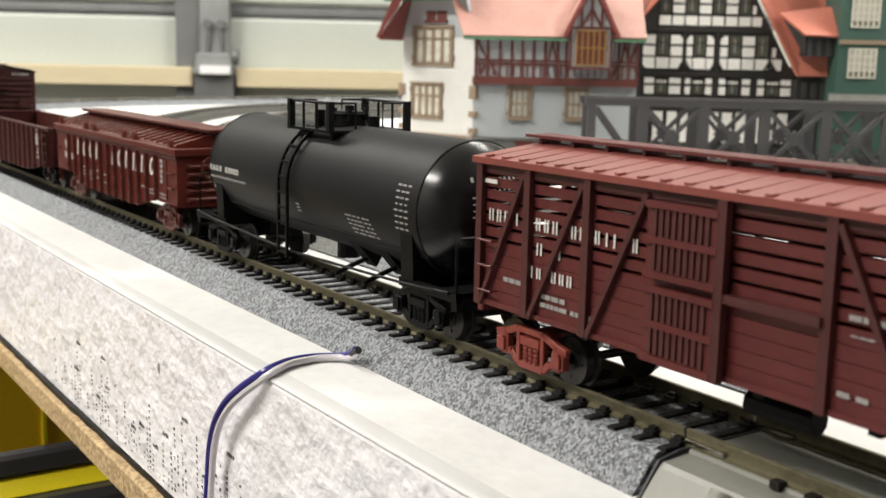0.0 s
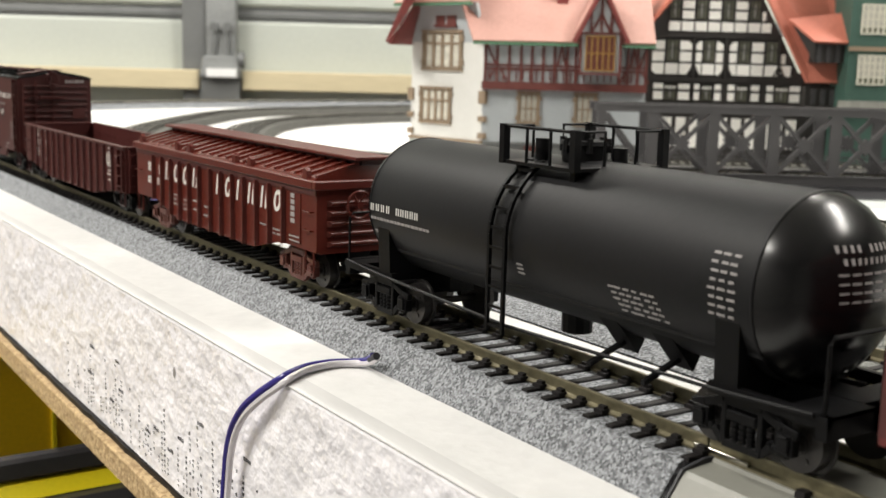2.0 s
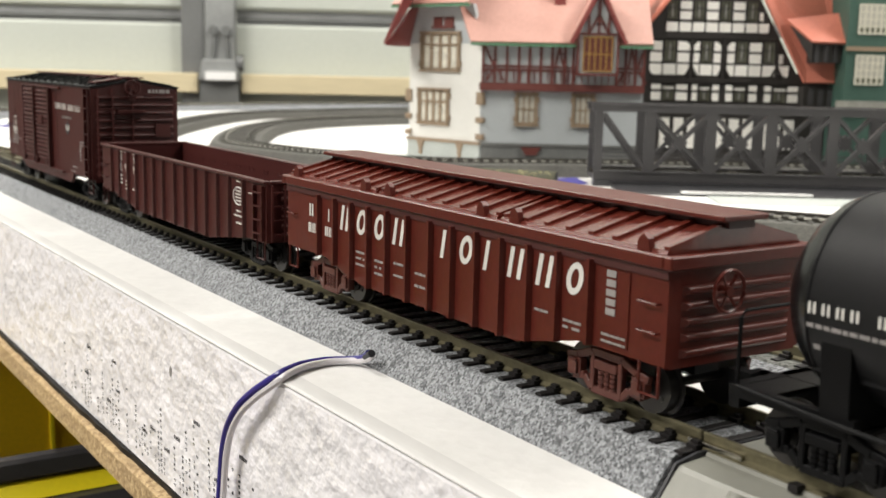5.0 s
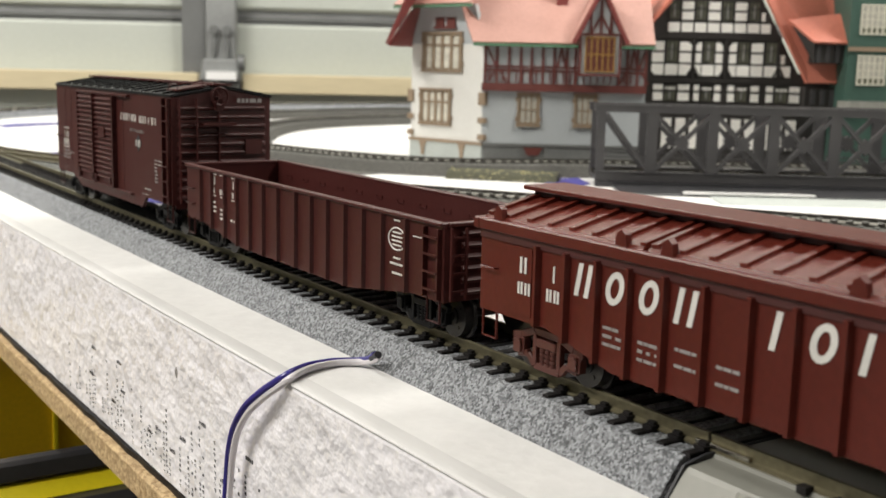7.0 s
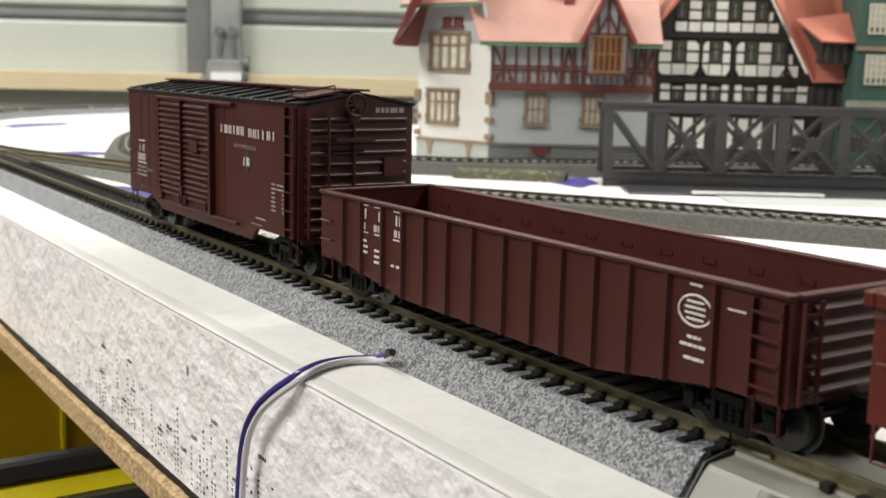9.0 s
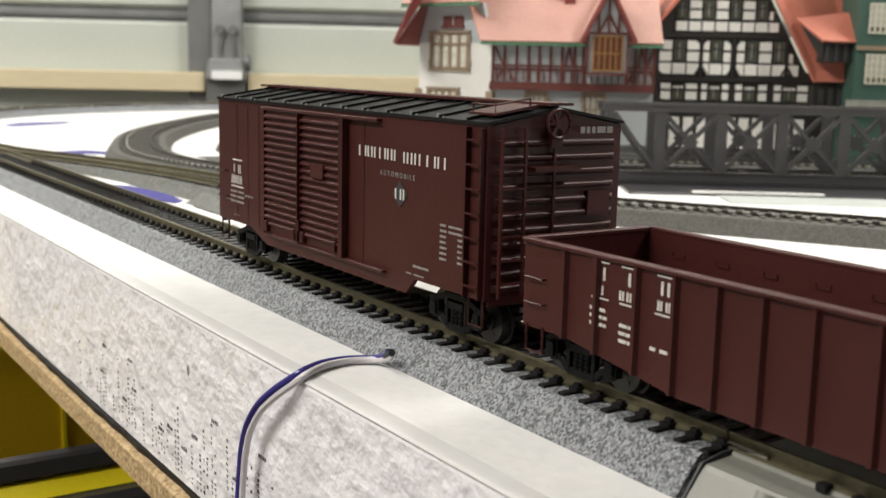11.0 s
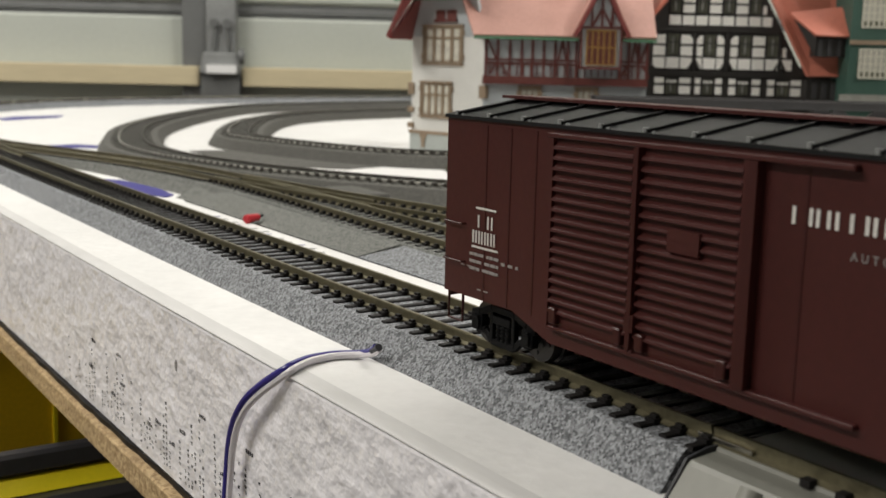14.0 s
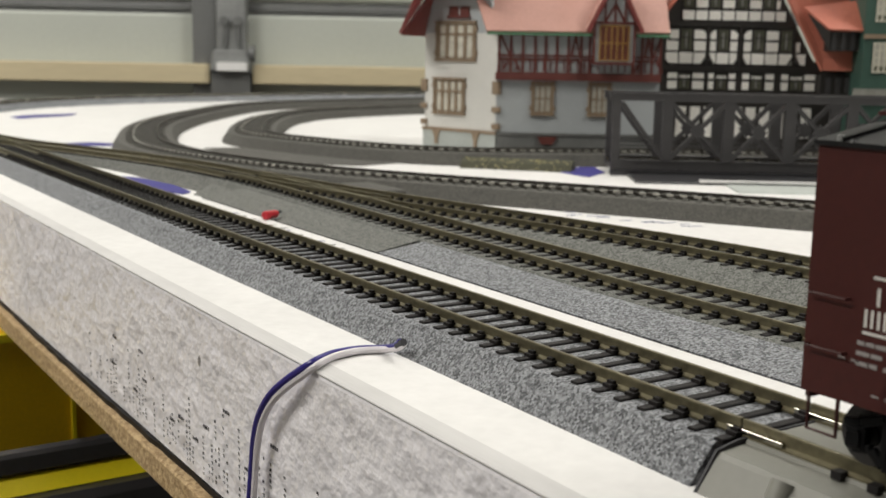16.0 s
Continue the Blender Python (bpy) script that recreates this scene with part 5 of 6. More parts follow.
def stock_car(label):
    c = thing("stock_wagon", label, "model railway wagon", mm(0, 0, 0), "train")
    H, W = 71.0, 16.2
    bm = BM(); box(bm, -W + 0.8, W - 0.8, -H + 0.5, H - 0.5, 13.6, 14.6)
    part("floor", bm, stock_dark, c)
    bm = BM(); box(bm, -3, 3, -H + 6, H - 6, 8.4, 13.6)
    for y in (-40, -20, 0, 20, 40):
        box(bm, -15.2, 15.2, y - 1, y + 1, 11.6, 13.6)
    cyl(bm, (-7, -5, 7.8), (-7, 8, 7.8), 2.2, 10)
    part("underframe", bm, black_plastic, c)
    # slatted sides: boards close together below, wider apart above
    for s in (-1, 1):
        z = 13.7
        for k in range(13):
            hgt = 2.35 if k < 5 else 1.75
            gap = 0.12 if k < 4 else (0.72 if s < 0 else 0.2)
            for a, b in ((-H, 7.2), (7.4, H)):
                bm = BM(); box(bm, min(s * W, s * (W - 0.7)), max(s * W, s * (W - 0.7)), a, b, z, min(z + hgt, 40.6))
                part("slat", bm, stock_red, c)
            z += hgt + gap
            if z > 39.5:
                break
        for y in (H - 0.9, 55.0, 38.2, 7.4, -12.0 - 0.4, -28.4, -46, -58, -H + 0.9):
            bm = BM(); box(bm, min(s * W, s * (W + 1.3)), max(s * W, s * (W + 1.3)), y - 0.9, y + 0.9, 12.9, 41)
            part("post", bm, stock_post, c)
        for a, b in (((69.5, 13), (56.2, 40)), ((53.8, 13), (39.4, 40)), ((37.2, 13), (23.6, 40)), ((-13.5, 40), (-27.4, 13)), ((-29.4, 40), (-45, 13)), ((-47, 40), (-57, 13))):
            bm = BM(); bar(bm, (s * (W + 0.5), a[0], a[1]), (s * (W + 0.5), b[0], b[1]), 1.0, 1.5, (1, 0, 0))
            part("brace", bm, stock_post, c)
        # boarded sill
        bm = BM(); box(bm, min(s * W, s * (W + 0.5)), max(s * W, s * (W + 0.5)), -H, H, 12.9, 13.9)
        part("sill", bm, stock_red, c)
        bm = BM(); box(bm, min(s * W, s * (W + 0.3)), max(s * W, s * (W + 0.3)), -H, H, 39.4, 41.2)
        part("fascia", bm, stock_dark, c)
        # sliding door in two leaves with upright slats
        for z0, z1 in ((12.9, 25.4), (26.8, 39.2)):
            d = BM(); x0 = s * (W + 1.0)
            box(d, min(x0, x0 + s * 0.6), max(x0, x0 + s * 0.6), 7.2, 22.6, z0, z1)
            door = part("door_leaf", d, stock_red, c)
            for k in range(9):
                y = 9.4 + k * 1.4
                for za, zb in ((z0 + 1.3, (z0 + z1) / 2 - 0.5), ((z0 + z1) / 2 + 0.6, z1 - 1.2)):
                    bm = BM(); box(bm, min(x0 + s * 0.6, x0 + s * 1.0), max(x0 + s * 0.6, x0 + s * 1.0), y - 0.35, y + 0.35, za, zb)
                    part("door_slat", bm, stock_dark, door)
            bm = BM()
            for z in (z0 + 0.5, (z0 + z1) / 2, z1 - 0.5):
                box(bm, min(x0 + s * 0.6, x0 + s * 1.3), max(x0 + s * 0.6, x0 + s * 1.3), 7.2, 22.6, z - 0.55, z + 0.55)
            part("door_rail", bm, stock_red, door)
        bm = BM(); box(bm, min(s * (W + 0.8), s * (W + 2)), max(s * (W + 0.8), s * (W + 2)), -12, 7, 25.4, 26.8); box(bm, min(s * (W + 0.8), s * (W + 2.2)), max(s * (W + 0.8), s * (W + 2.0)), 5.6, 7.3, 12.7, 41)
        part("door_track", bm, stock_post, c)
    for s in (-1, 1):
        for k in range(12):
            z = 11 + k * 2.45
            bm = BM(); box(bm, -W + 0.7, W - 0.7, min(s * H, s * (H - 0.8)), max(s * H, s * (H - 0.8)), z, z + (2.3 if k < 5 else 1.8))
            part("end_slat", bm, stock_red, c)
        bm = BM()
        for x in (-14.8, -6, 6, 14.8):
            bar(bm, (x, s * (H + 0.3), 11), (x, s * (H + 0.3), 41), 1.6)
        part("end_frame", bm, stock_red, c)
    bm = BM(); extrude(bm, [(-W - 1.6, 41.0), (W + 1.6, 41.0), (W + 1.6, 42.2), (0, 44.6), (-W - 1.6, 42.2)], "y", -H - 1.2, H + 1.2)
    part("roof", bm, roof_red_lit, c, "red panelled roof, paled for the light on it")
    for k in range(27):
        y = H - 3 - k * 5.3
        for s in (-1, 1):
            bm = BM(); bar(bm, (s * (W + 1.3), y, 42.3), (s * 2.5, y, 44.2), 0.8, 0.2)
            bar(bm, (s * (W + 1.0), y, 42.45), (s * (W - 0.4), y, 42.6), 1.3, 0.5)
            part("roof_seam", bm, roof_red_lit, c)
    bm = BM()
    for k in (-1, 0, 1):
        box(bm, k * 2.3 - 1.0, k * 2.3 + 1.0, -H - 3, H + 3, 45.5, 46.1)
    part("running_board", bm, stock_red, c)
    for k in range(15):
        y = H - 1 - k * 10
        bm = BM(); box(bm, -2.6, 2.6, y - 0.4, y + 0.4, 44.2, 45.5)
        part("board_bracket", bm, stock_dark, c)
    bm = BM()
    for z in (16, 21, 26):
        grab(bm, -W - 0.1, H - 6, H - 1.6, z, -1, 1.6)
    pieces("grab_iron", bm, stock_red, c)
    x = -W - 0.25
    bm = BM()
    y = 67.0
    for k, kind in enumerate("uop" + "lu" + "ppu"):
        mark(c, kind, y, 31.1 - 0.02 * k, 1.5, 2.4, x, 0.4)
        y -= 2.45 + (1.2 if k in (2, 4) else 0)
    y = 42.2
    for k, kind in enumerate("pu" + "dblbd"):
        mark(c, kind, y, 30.9, 1.5, 2.4, x, 0.4)
        y -= 2.35 + (1.6 if k == 1 else 0)
    mark(c, "u", 51.8, 26.4, 1.7, 2.3, x, 0.4); mark(c, "p", 46.4, 26.4, 1.6, 2.3, x, 0.4)
    for k, yy in enumerate((54.2, 51.8, 47.4, 45.2, 43.0)):
        mark(c, "o", yy, 21.8, 1.4, 2.1, x, 0.4)
    plate(bm, 67.5, 37.6, 4.5, 0.8, x - 0.1)
    part("painted_line", bm, white_print, c)
    bm = BM()
    small_print(bm, 62.5, 19.0, 6, 1, x, 1, 0.9, 81); small_print(bm, 51, 17.8, 7, 1, x, 1, 0.9, 82); small_print(bm, 51, 16.2, 16, 1, x, 1, 0.8, 83)
    small_print(bm, -15.5, 27.5, 8, 1, x, 1, 0.8, 84); small_print(bm, -16, 25, 8, 1, x, 1, 0.3, 85); small_print(bm, -14.5, 16.5, 5, 1, x, 1, 0.8, 86)
    tagged(part("small_print", bm, grey_print, c, "rows of small pale print"), kind="stuff")
    truck(c, H - 13.2, truck_red); truck(c, -H + 13.2, truck_red)
    coupler(c, H, 1); coupler(c, -H, -1)
    return c


# each wagon with the place of its middle behind the tail of the train
CARS = [
    (box_car("red-brown boxcar with ribbed doors and dark roof"), 1.0, -70.8),
    (gondola("red-brown open gondola wagon with ribbed sides"), 0.0, -232.6),
    (covered_gondola("rust-red gondola wagon with ribbed cover"), 0.0, -394.5),
    (tank_car("satin black tank wagon with top walkway"), 0.0, -551.3),
    (stock_car("red slatted stock wagon with paler roof"), 0.0, -705.6),
]

# ---- buildings at the back ----


def window(parent, frame_at, w, h, cols, rows, frame_mat, pane, surround=None, thick=1.0):
    """A window on a wall that faces -y; frame_at is the pose of its lower left corner."""
    o = new("window")
    o.parent = parent
    o.matrix_basis = frame_at
    bm = BM(); box(bm, 0, w, -0.3, 0.4, 0, h)
    part("pane", bm, pane, o)
    bm = BM()
    for k in range(cols + 1):
        x = w * k / cols
        box(bm, x - thick / 2, x + thick / 2, -1.0, 0.2, 0, h)
    for k in range(rows + 1):
        z = h * k / rows
        box(bm, -0.5, w + 0.5, -0.9, 0.15, z - 0.45, z + 0.45)
    part("frame", bm, frame_mat, o)
    if surround:
        bm = BM()
        for x in (-2.0, w + 0.6):
            box(bm, x, x + 1.4, -1.6, 0, -1, h + 1)
        box(bm, -2.6, w + 2.6, -2.0, 0, h + 0.8, h + 2.6); box(bm, -2.6, w + 2.6, -2.2, 0, -2.6, -0.8)
        for x in (-3.2, w + 1.0):
            box(bm, x, x + 2.2, -1.4, 0, h * 0.05, h * 0.22); box(bm, x, x + 2.2, -1.4, 0, h * 0.78, h * 0.95)
        part("surround", bm, surround, o)
    return o


def villa():
    """White plastered house with red half-timbered upper floor."""
    t = thing("villa", "white plaster model house with red half-timbering and red roof", "model house", laid(0, 800))
    pts = [(32, 0), (148, 0), (148, 95), (12, 110), (-20, 50)]
    bm = BM(); extrude(bm, pts, "z", TOP, 76)
    bm.normal_update()
    # the shade on the front wall is painted in with the greyer plaster
    for f in bm.faces:
        c = f.calc_center_median()
        if c.y < 2 and c.x > 40:
            f.material_index = 1
    part("wall_body", bm, [plaster, plaster_shaded], t)
    # upper gable end
    gable = new("gable_end")
    gable.parent = t
    gable.matrix_basis = mm(-20, 50, 0, -math.degrees(math.atan2(50, 52)))
    L = math.hypot(52, 50)
    # greyer plaster here paints in the shadow under the roof overhang
    bm = BM(); extrude(bm, [(0, 75.9), (L, 75.9), (L - 9, 104), (9, 104)], "y", -0.2, 3)
    part("gable_wall", bm, plaster_shaded, gable)
    window(gable, mm(14, 0, 58), 36, 24, 4, 1, trim_brown, pane_pale, trim_brown, 3.0)
    window(gable, mm(12, 0, 19), 28, 22, 4, 1, trim_brown, pane_pale, trim_brown, 2.6)
    bm = BM(); box(bm, 24, 46, -2.4, 0, 86.5, 88.4); box(bm, 25, 33.6, -1.2, 0.2, 88.4, 95); box(bm, 36, 45, -1.2, 0.2, 88.4, 95)
    part("attic_frame", bm, timber_red, gable)
    bm = BM(); slab(bm, [(-8, -11, 103), (L - 2, -11, 103), (L - 12, 26, 142), (12, 26, 142)], 2.2)
    part("half_hip", bm, tile_red, gable, "pale red half-hipped roof")
    bm = BM(); box(bm, -8, L - 2, -12.6, -11, 101.6, 103.6)
    part("gutter", bm, gutter_green, gable, "green painted gutter")
    bm = BM(); box(bm, -1.4, L + 1.2, -1.6, 0, 4.2, 6.4)
    part("plinth_band", bm, trim_brown, gable)
    bm = BM(); box(bm, -0.6, L + 0.6, -0.9, 0, TOP, 4.2)
    part("plinth", bm, plinth_pale, gable, "pale grey plinth")
    for x, z, w, h in ((14, 77.0, 36, 1.6), (12, 35.5, 28, 1.4)):
        bm = BM(); box(bm, x, x + w, -1.3, 0.2, z - h / 2 - 2, z + h / 2 - 2)
        part("transom", bm, trim_brown, gable)
    for x in (14, 54):
        bm = BM(); extrude(bm, [(x - 4, 4.2), (x + 4, 4.2), (x + 1.8, -0.5), (x + 1.4, -6), (x - 1.4, -6), (x - 1.8, -0.5)], "y", -1.8, 0)
        part("plinth_bracket", bm, trim_brown, gable)
    for z in (10.0, 22.0, 37.0):
        for q in (-1, 1):
            xx = 0 if q < 0 else L
            bm = BM(); box(bm, xx - 3.2, xx + 3.0, -1.2, 2, z - (2 if z != 37.0 else 4), z + (2 if z != 37.0 else 5))
            part("quoin", bm, trim_brown, gable)
    # front: timbered storey
    bm = BM(); box(bm, 31, 148, -4.5, 0, 43.5, 49)
    part("sill_beam", bm, timber_red, t)
    bm = BM(); box(bm, 32, 148, -2.6, 0.1, 49, 76)
    part("infill", bm, plaster_shaded, t)
    for x in (33.2, 41.5, 50, 58.5, 66, 74, 82, 91, 97, 128, 134, 141, 147):
        bm = BM(); box(bm, x - 0.9, x + 0.9, -4.0, -2.5, 49, 76)
        part("timber_post", bm, timber_red, t)
    for z in (58.0, 60.6, 75.2):
        bm = BM(); box(bm, 32, 148, -3.8, -2.5, z - 0.7, z + 0.7)
        part("timber_rail", bm, timber_red, t)
    for a, b in (((34, 75), (41, 60)), ((84, 60), (87, 75)), ((90, 60), (87, 75)), ((136, 60), (138, 75)), ((141, 60), (138, 75)), ((142, 60), (147, 75)), ((36, 50), (40, 58)), ((44, 58), (48, 50)), ((129, 50), (133, 58)), ((144, 58), (149, 50))):
        bm = BM(); bar(bm, (a[0], -3.3, a[1]), (b[0], -3.3, b[1]), 1.4, 1.4, (0, 1, 0))
        part("timber_brace", bm, timber_red, t)
    for k in range(23):
        x = 36 + k * 4.8
        bm = BM(); box(bm, x - 0.45, x + 0.45, -3.6, -2.5, 50, 58)
        part("baluster", bm, timber_red, t)
    window(t, mm(59, 0, 21), 12, 19, 3, 2, trim_brown, pane_grey, trim_brown)
    window(t, mm(99.5, 0, 21), 12, 19, 3, 2, trim_brown, pane_grey, trim_brown)
    bm = BM(); box(bm, 33, 148, -1.6, 0, 4.2, 6.2)
    part("plinth_band", bm, plinth_grey, t)
    bm = BM(); box(bm, 33, 148, -0.9, 0, TOP, 4.2)
    part("plinth", bm, plinth_grey, t, "dark grey plinth")
    bm = BM(); extrude(bm, [(62, 3.5), (76, 3.5), (73, -2), (65, -2)], "y", -2.5, 0)
    part("lamp_bracket", bm, timber_red, t)
    # roofs
    bm = BM(); slab(bm, [(24, -8, 76.0), (152, -8, 76.6), (152, 46, 138), (4, 46, 138)], 2.2)
    part("roof_front", bm, tile_red, t, "pale red tiled roof")
    bm = BM(); slab(bm, [(-38, 34, 74.5), (-18, 66, 74.5), (4, 60, 138), (4, 46, 138)], 2.4)
    part("roof_side", bm, verge_red, t, "dark red verge of the roof")
    bm = BM(); slab(bm, [(-38, 34, 74.5), (-37, 20, 74.5), (-9, 14, 140), (2, 44, 140)], 2.0)
    part("roof_verge", bm, verge_red, t)
    bm = BM(); slab(bm, [(152, 46, 138), (152, 96, 76), (0, 112, 76), (4, 46, 138)], 2.2)
    part("roof_back", bm, tile_red, t)
    bm = BM(); box(bm, 24, 98, -10, -8, 74.6, 76.6); box(bm, 128, 152, -10, -8, 74.6, 76.6)
    part("gutter", bm, gutter_green, t, "green painted gutter")
    # chimney
    bm = BM(); box(bm, 84, 92, 14, 24, 94, 130)
    part("chimney", bm, verge_red, t)
    # dormer
    bm = BM(); extrude(bm, [(99, 55), (127, 55), (127, 84), (113, 112), (99, 84)], "y", -10, 30)
    part("dormer", bm, plaster_shaded, t)
    window(t, mm(103, -10.2, 58.5), 20, 23.5, 5, 2, amber, timber_red)
    for a, b in (((98.5, 84), (113, 112)), ((127.5, 84), (113, 112)), ((99, 84), (127, 84)), ((106, 84), (106, 98)), ((120, 84), (120, 98)), ((113, 84), (113, 112)), ((106, 84), (113, 97)), ((120, 84), (113, 97)), ((99, 55), (99, 84)), ((127, 55), (127, 84)), ((99, 56), (127, 56))):
        bm = BM(); bar(bm, (a[0], -10.6, a[1]), (b[0], -10.6, b[1]), 1.6, 1.4, (0, 1, 0))
        part("dormer_timber", bm, timber_red, t)
    bm = BM(); slab(bm, [(94, -13, 78), (113, -13, 115.5), (113, 40, 115.5), (94, 10, 78)], 1.8)
    slab(bm, [(113, -13, 115.5), (132, -13, 78), (132, 10, 78), (113, 40, 115.5)], 1.8)
    part("dormer_roof", bm, tile_red, t)
    bm = BM(); bar(bm, (94, -14, 77.5), (113, -14, 116), 2.4, 2.0, (0, 1, 0)); bar(bm, (132, -14, 77.5), (113, -14, 116), 2.4, 2.0, (0, 1, 0))
    part("dormer_verge", bm, verge_red, t)


def timbered_house():
    """Tall black-timbered house with white panels and a red roof."""
    t = thing("timbered_house", "black and white half-timbered model house with red roof", "model house", laid(0, 822))
    bm = BM(); extrude(bm, [(150, TOP), (300, TOP), (300, 60), (263, 60), (213, 150), (200, 150), (152, 88)], "y", 0, 90)
    part("wall_body", bm, timber_black, t, "black timbered wall")

    def edge(z):
        """Where the sweeping roof cuts off the front."""
        return 263.5 - (z - 54.4) * 0.545

    def panel(x0, x1, z0, z1, cut="", c=2.6):
        """One plaster field; cut names the corners that braces take off."""
        x1 = min(x1, edge(max(z1, 54.4)) - 0.8)
        if x1 - x0 < 1.0 or x0 < 153 + max(0, z1 - 88) * 0.79:
            return
        pts = [(x0, z0 + c), (x0 + c, z0)] if "a" in cut else [(x0, z0)]
        pts += [(x1 - c, z0), (x1, z0 + c)] if "b" in cut else [(x1, z0)]
        pts += [(x1, z1 - c), (x1 - c, z1)] if "c" in cut else [(x1, z1)]
        pts += [(x0 + c, z1), (x0, z1 - c)] if "d" in cut else [(x0, z1)]
        bm = BM(); extrude(bm, pts, "y", -1.0, 0.2)
        part("panel", bm, plaster_white, t)

    def light(x0, x1, z0, z1):
        bm = BM(); box(bm, x0 + 0.6, x1 - 0.6, -0.5, 0.2, z0 + 0.4, z1 - 0.4)
        w = part("window", bm, pane_green, t, "greenish window with pale curtain")
        m = (x0 + x1) / 2
        bm = BM(); box(bm, m - 0.9, m + 0.5, -0.8, -0.3, z0 + 2.0, z1 - 2.5)
        part("curtain", bm, pane_dark, w)
        for x in (x0 + 0.5, m - 1.6, m + 1.2, x1 - 0.5):
            bm = BM(); box(bm, x - 0.35, x + 0.35, -1.0, -0.4, z0, z1)
            part("glazing_bar", bm, timber_black, w)
        bm = BM(); box(bm, x0, x1, -1.1, -0.4, (z0 + z1) / 2 + 1.2, (z0 + z1) / 2 + 2.0)
        part("transom", bm, timber_black, w)

    # upper storeys
    for base in (88.4, 121.0):
        for k in range(9):
            x = 166.3 + k * 9.65
            panel(x, x + 8.3, base, base + 6.6)
            if k % 2:
                panel(x, x + 8.3, base + 8.6, base + 14.4)
                panel(x, x + 8.3, base + 16.0, base + 21.5)
            elif x + 8 < edge(base + 20):
                light(x, x + 8.3, base + 8.4, base + 22)
    # middle storey: rows of three fields, braces rounding the corners of each bay
    bays = [(155.6, 164.2, "da"), (175.6, 184.2, "cb"), (187.2, 191.4, "da"), (202.0, 207.0, "cb"), (211.8, 217.0, "da"), (228.0, 236.6, ""), (249.4, 258.6, "da")]
    for x0, x1, cut in bays:
        panel(x0, x1, 74.8, 81.2, cut[:1])
        panel(x0, x1, 66.4, 73.2)
        panel(x0, x1, 57.2, 65.0, cut[1:])
    for x0, x1 in ((165.4, 174.6), (192.4, 201.0), (218.0, 226.8), (238.0, 247.0)):
        light(x0, x1, 66.4, 82.0)
        panel(x0, x1, 57.2, 65.0)
    # ground storey
    for x0, x1 in ((157.6, 164.6), (175.8, 184.0), (187.4, 191.2), (202.4, 207.0), (212.2, 217.0), (229.2, 235.0), (240.6, 245.4), (257.6, 265.0)):
        for z0, z1 in ((38.8, 44.6), (46.4, 50.4)):
            bm = BM(); box(bm, x0, x1, -1.0, 0.2, z0, z1)
            part("panel", bm, plaster_white, t)
    for x0, x1 in ((165.4, 174.6), (192.4, 201.0), (218.0, 226.8), (246.4, 256.6)):
        light(x0, x1, 38.4, 49.6)
        bm = BM(); box(bm, x0 + 1, x1 - 1, -1.0, 0.2, 46.9, 48.6)
        part("panel", bm, plaster_white, t)
    for k in range(11):
        bm = BM(); box(bm, 155 + k * 10.2, 162 + k * 10.2, -1.0, 0.2, 4, 26)
        part("panel", bm, plaster_white, t)
    for z in (85.3, 53.6, 34.6):
        bm = BM(); box(bm, 150, min(268, edge(max(z, 54.4)) + 2), -2.0, 0, z - 1.3, z + 1.3)
        part("beam", bm, timber_black, t)
    for x in (185.7, 209.4, 248.2):
        bm = BM(); box(bm, x - 0.8, x + 0.8, -1.8, 0, 54, 84)
        part("post", bm, timber_black, t)
        for s in (-1, 1):
            bm = BM(); bar(bm, (x, -1.6, 64), (x + s * 5.5, -1.6, 54.5), 1.3, 1.2, (0, 1, 0))
            part("brace", bm, timber_black, t)
    # left slope
    bm = BM(); slab(bm, [(146, -10, 84), (200, -10, 152), (200, 95, 152), (146, 95, 84)], 2.4)
    part("roof_left", bm, tile_bright, t, "bright red roof slope")
    # right slope sweeping down, with a slatted dormer
    bm = BM(); slab(bm, [(213.6, -10, 150), (265.7, -14, 54), (301, -14, 54), (280, 16, 150)], -2.4)
    part("roof_right", bm, tile_bright, t, "bright red sweeping roof")
    bm = BM(); slab(bm, [(263.5, -29, 81.6), (298.5, -29, 80.8), (293, -9, 103), (249, -12.5, 97)], 1.6)
    part("dormer_roof", bm, tile_bright, t)
    bm = BM(); extrude(bm, [(266, 67.6), (295.5, 67.8), (296.5, 80.6), (266, 81.2)], "y", -24, -12)
    part("dormer_front", bm, timber_black, t)
    bm = BM(); slab(bm, [(251.5, -14.5, 94.5), (265.5, -26, 81.4), (266.2, -24, 67.4)], 0.6)
    part("dormer_cheek", bm, timber_black, t)
    for k in range(5):
        bm = BM(); box(bm, 267.5 + k * 6.6, 270.2 + k * 6.6, -25, -23.8, 68.0, 80.4)
        part("dormer_slat", bm, girder, t)
    bm = BM(); box(bm, 266, 298, -10, 0, 36, 51)
    part("shop_front", bm, timber_black, t)
    for k in range(4):
        bm = BM(); box(bm, 270 + k * 7.0, 273.5 + k * 7.0, -10.8, -9.8, 38, 49)
        part("shop_pane", bm, girder, t)


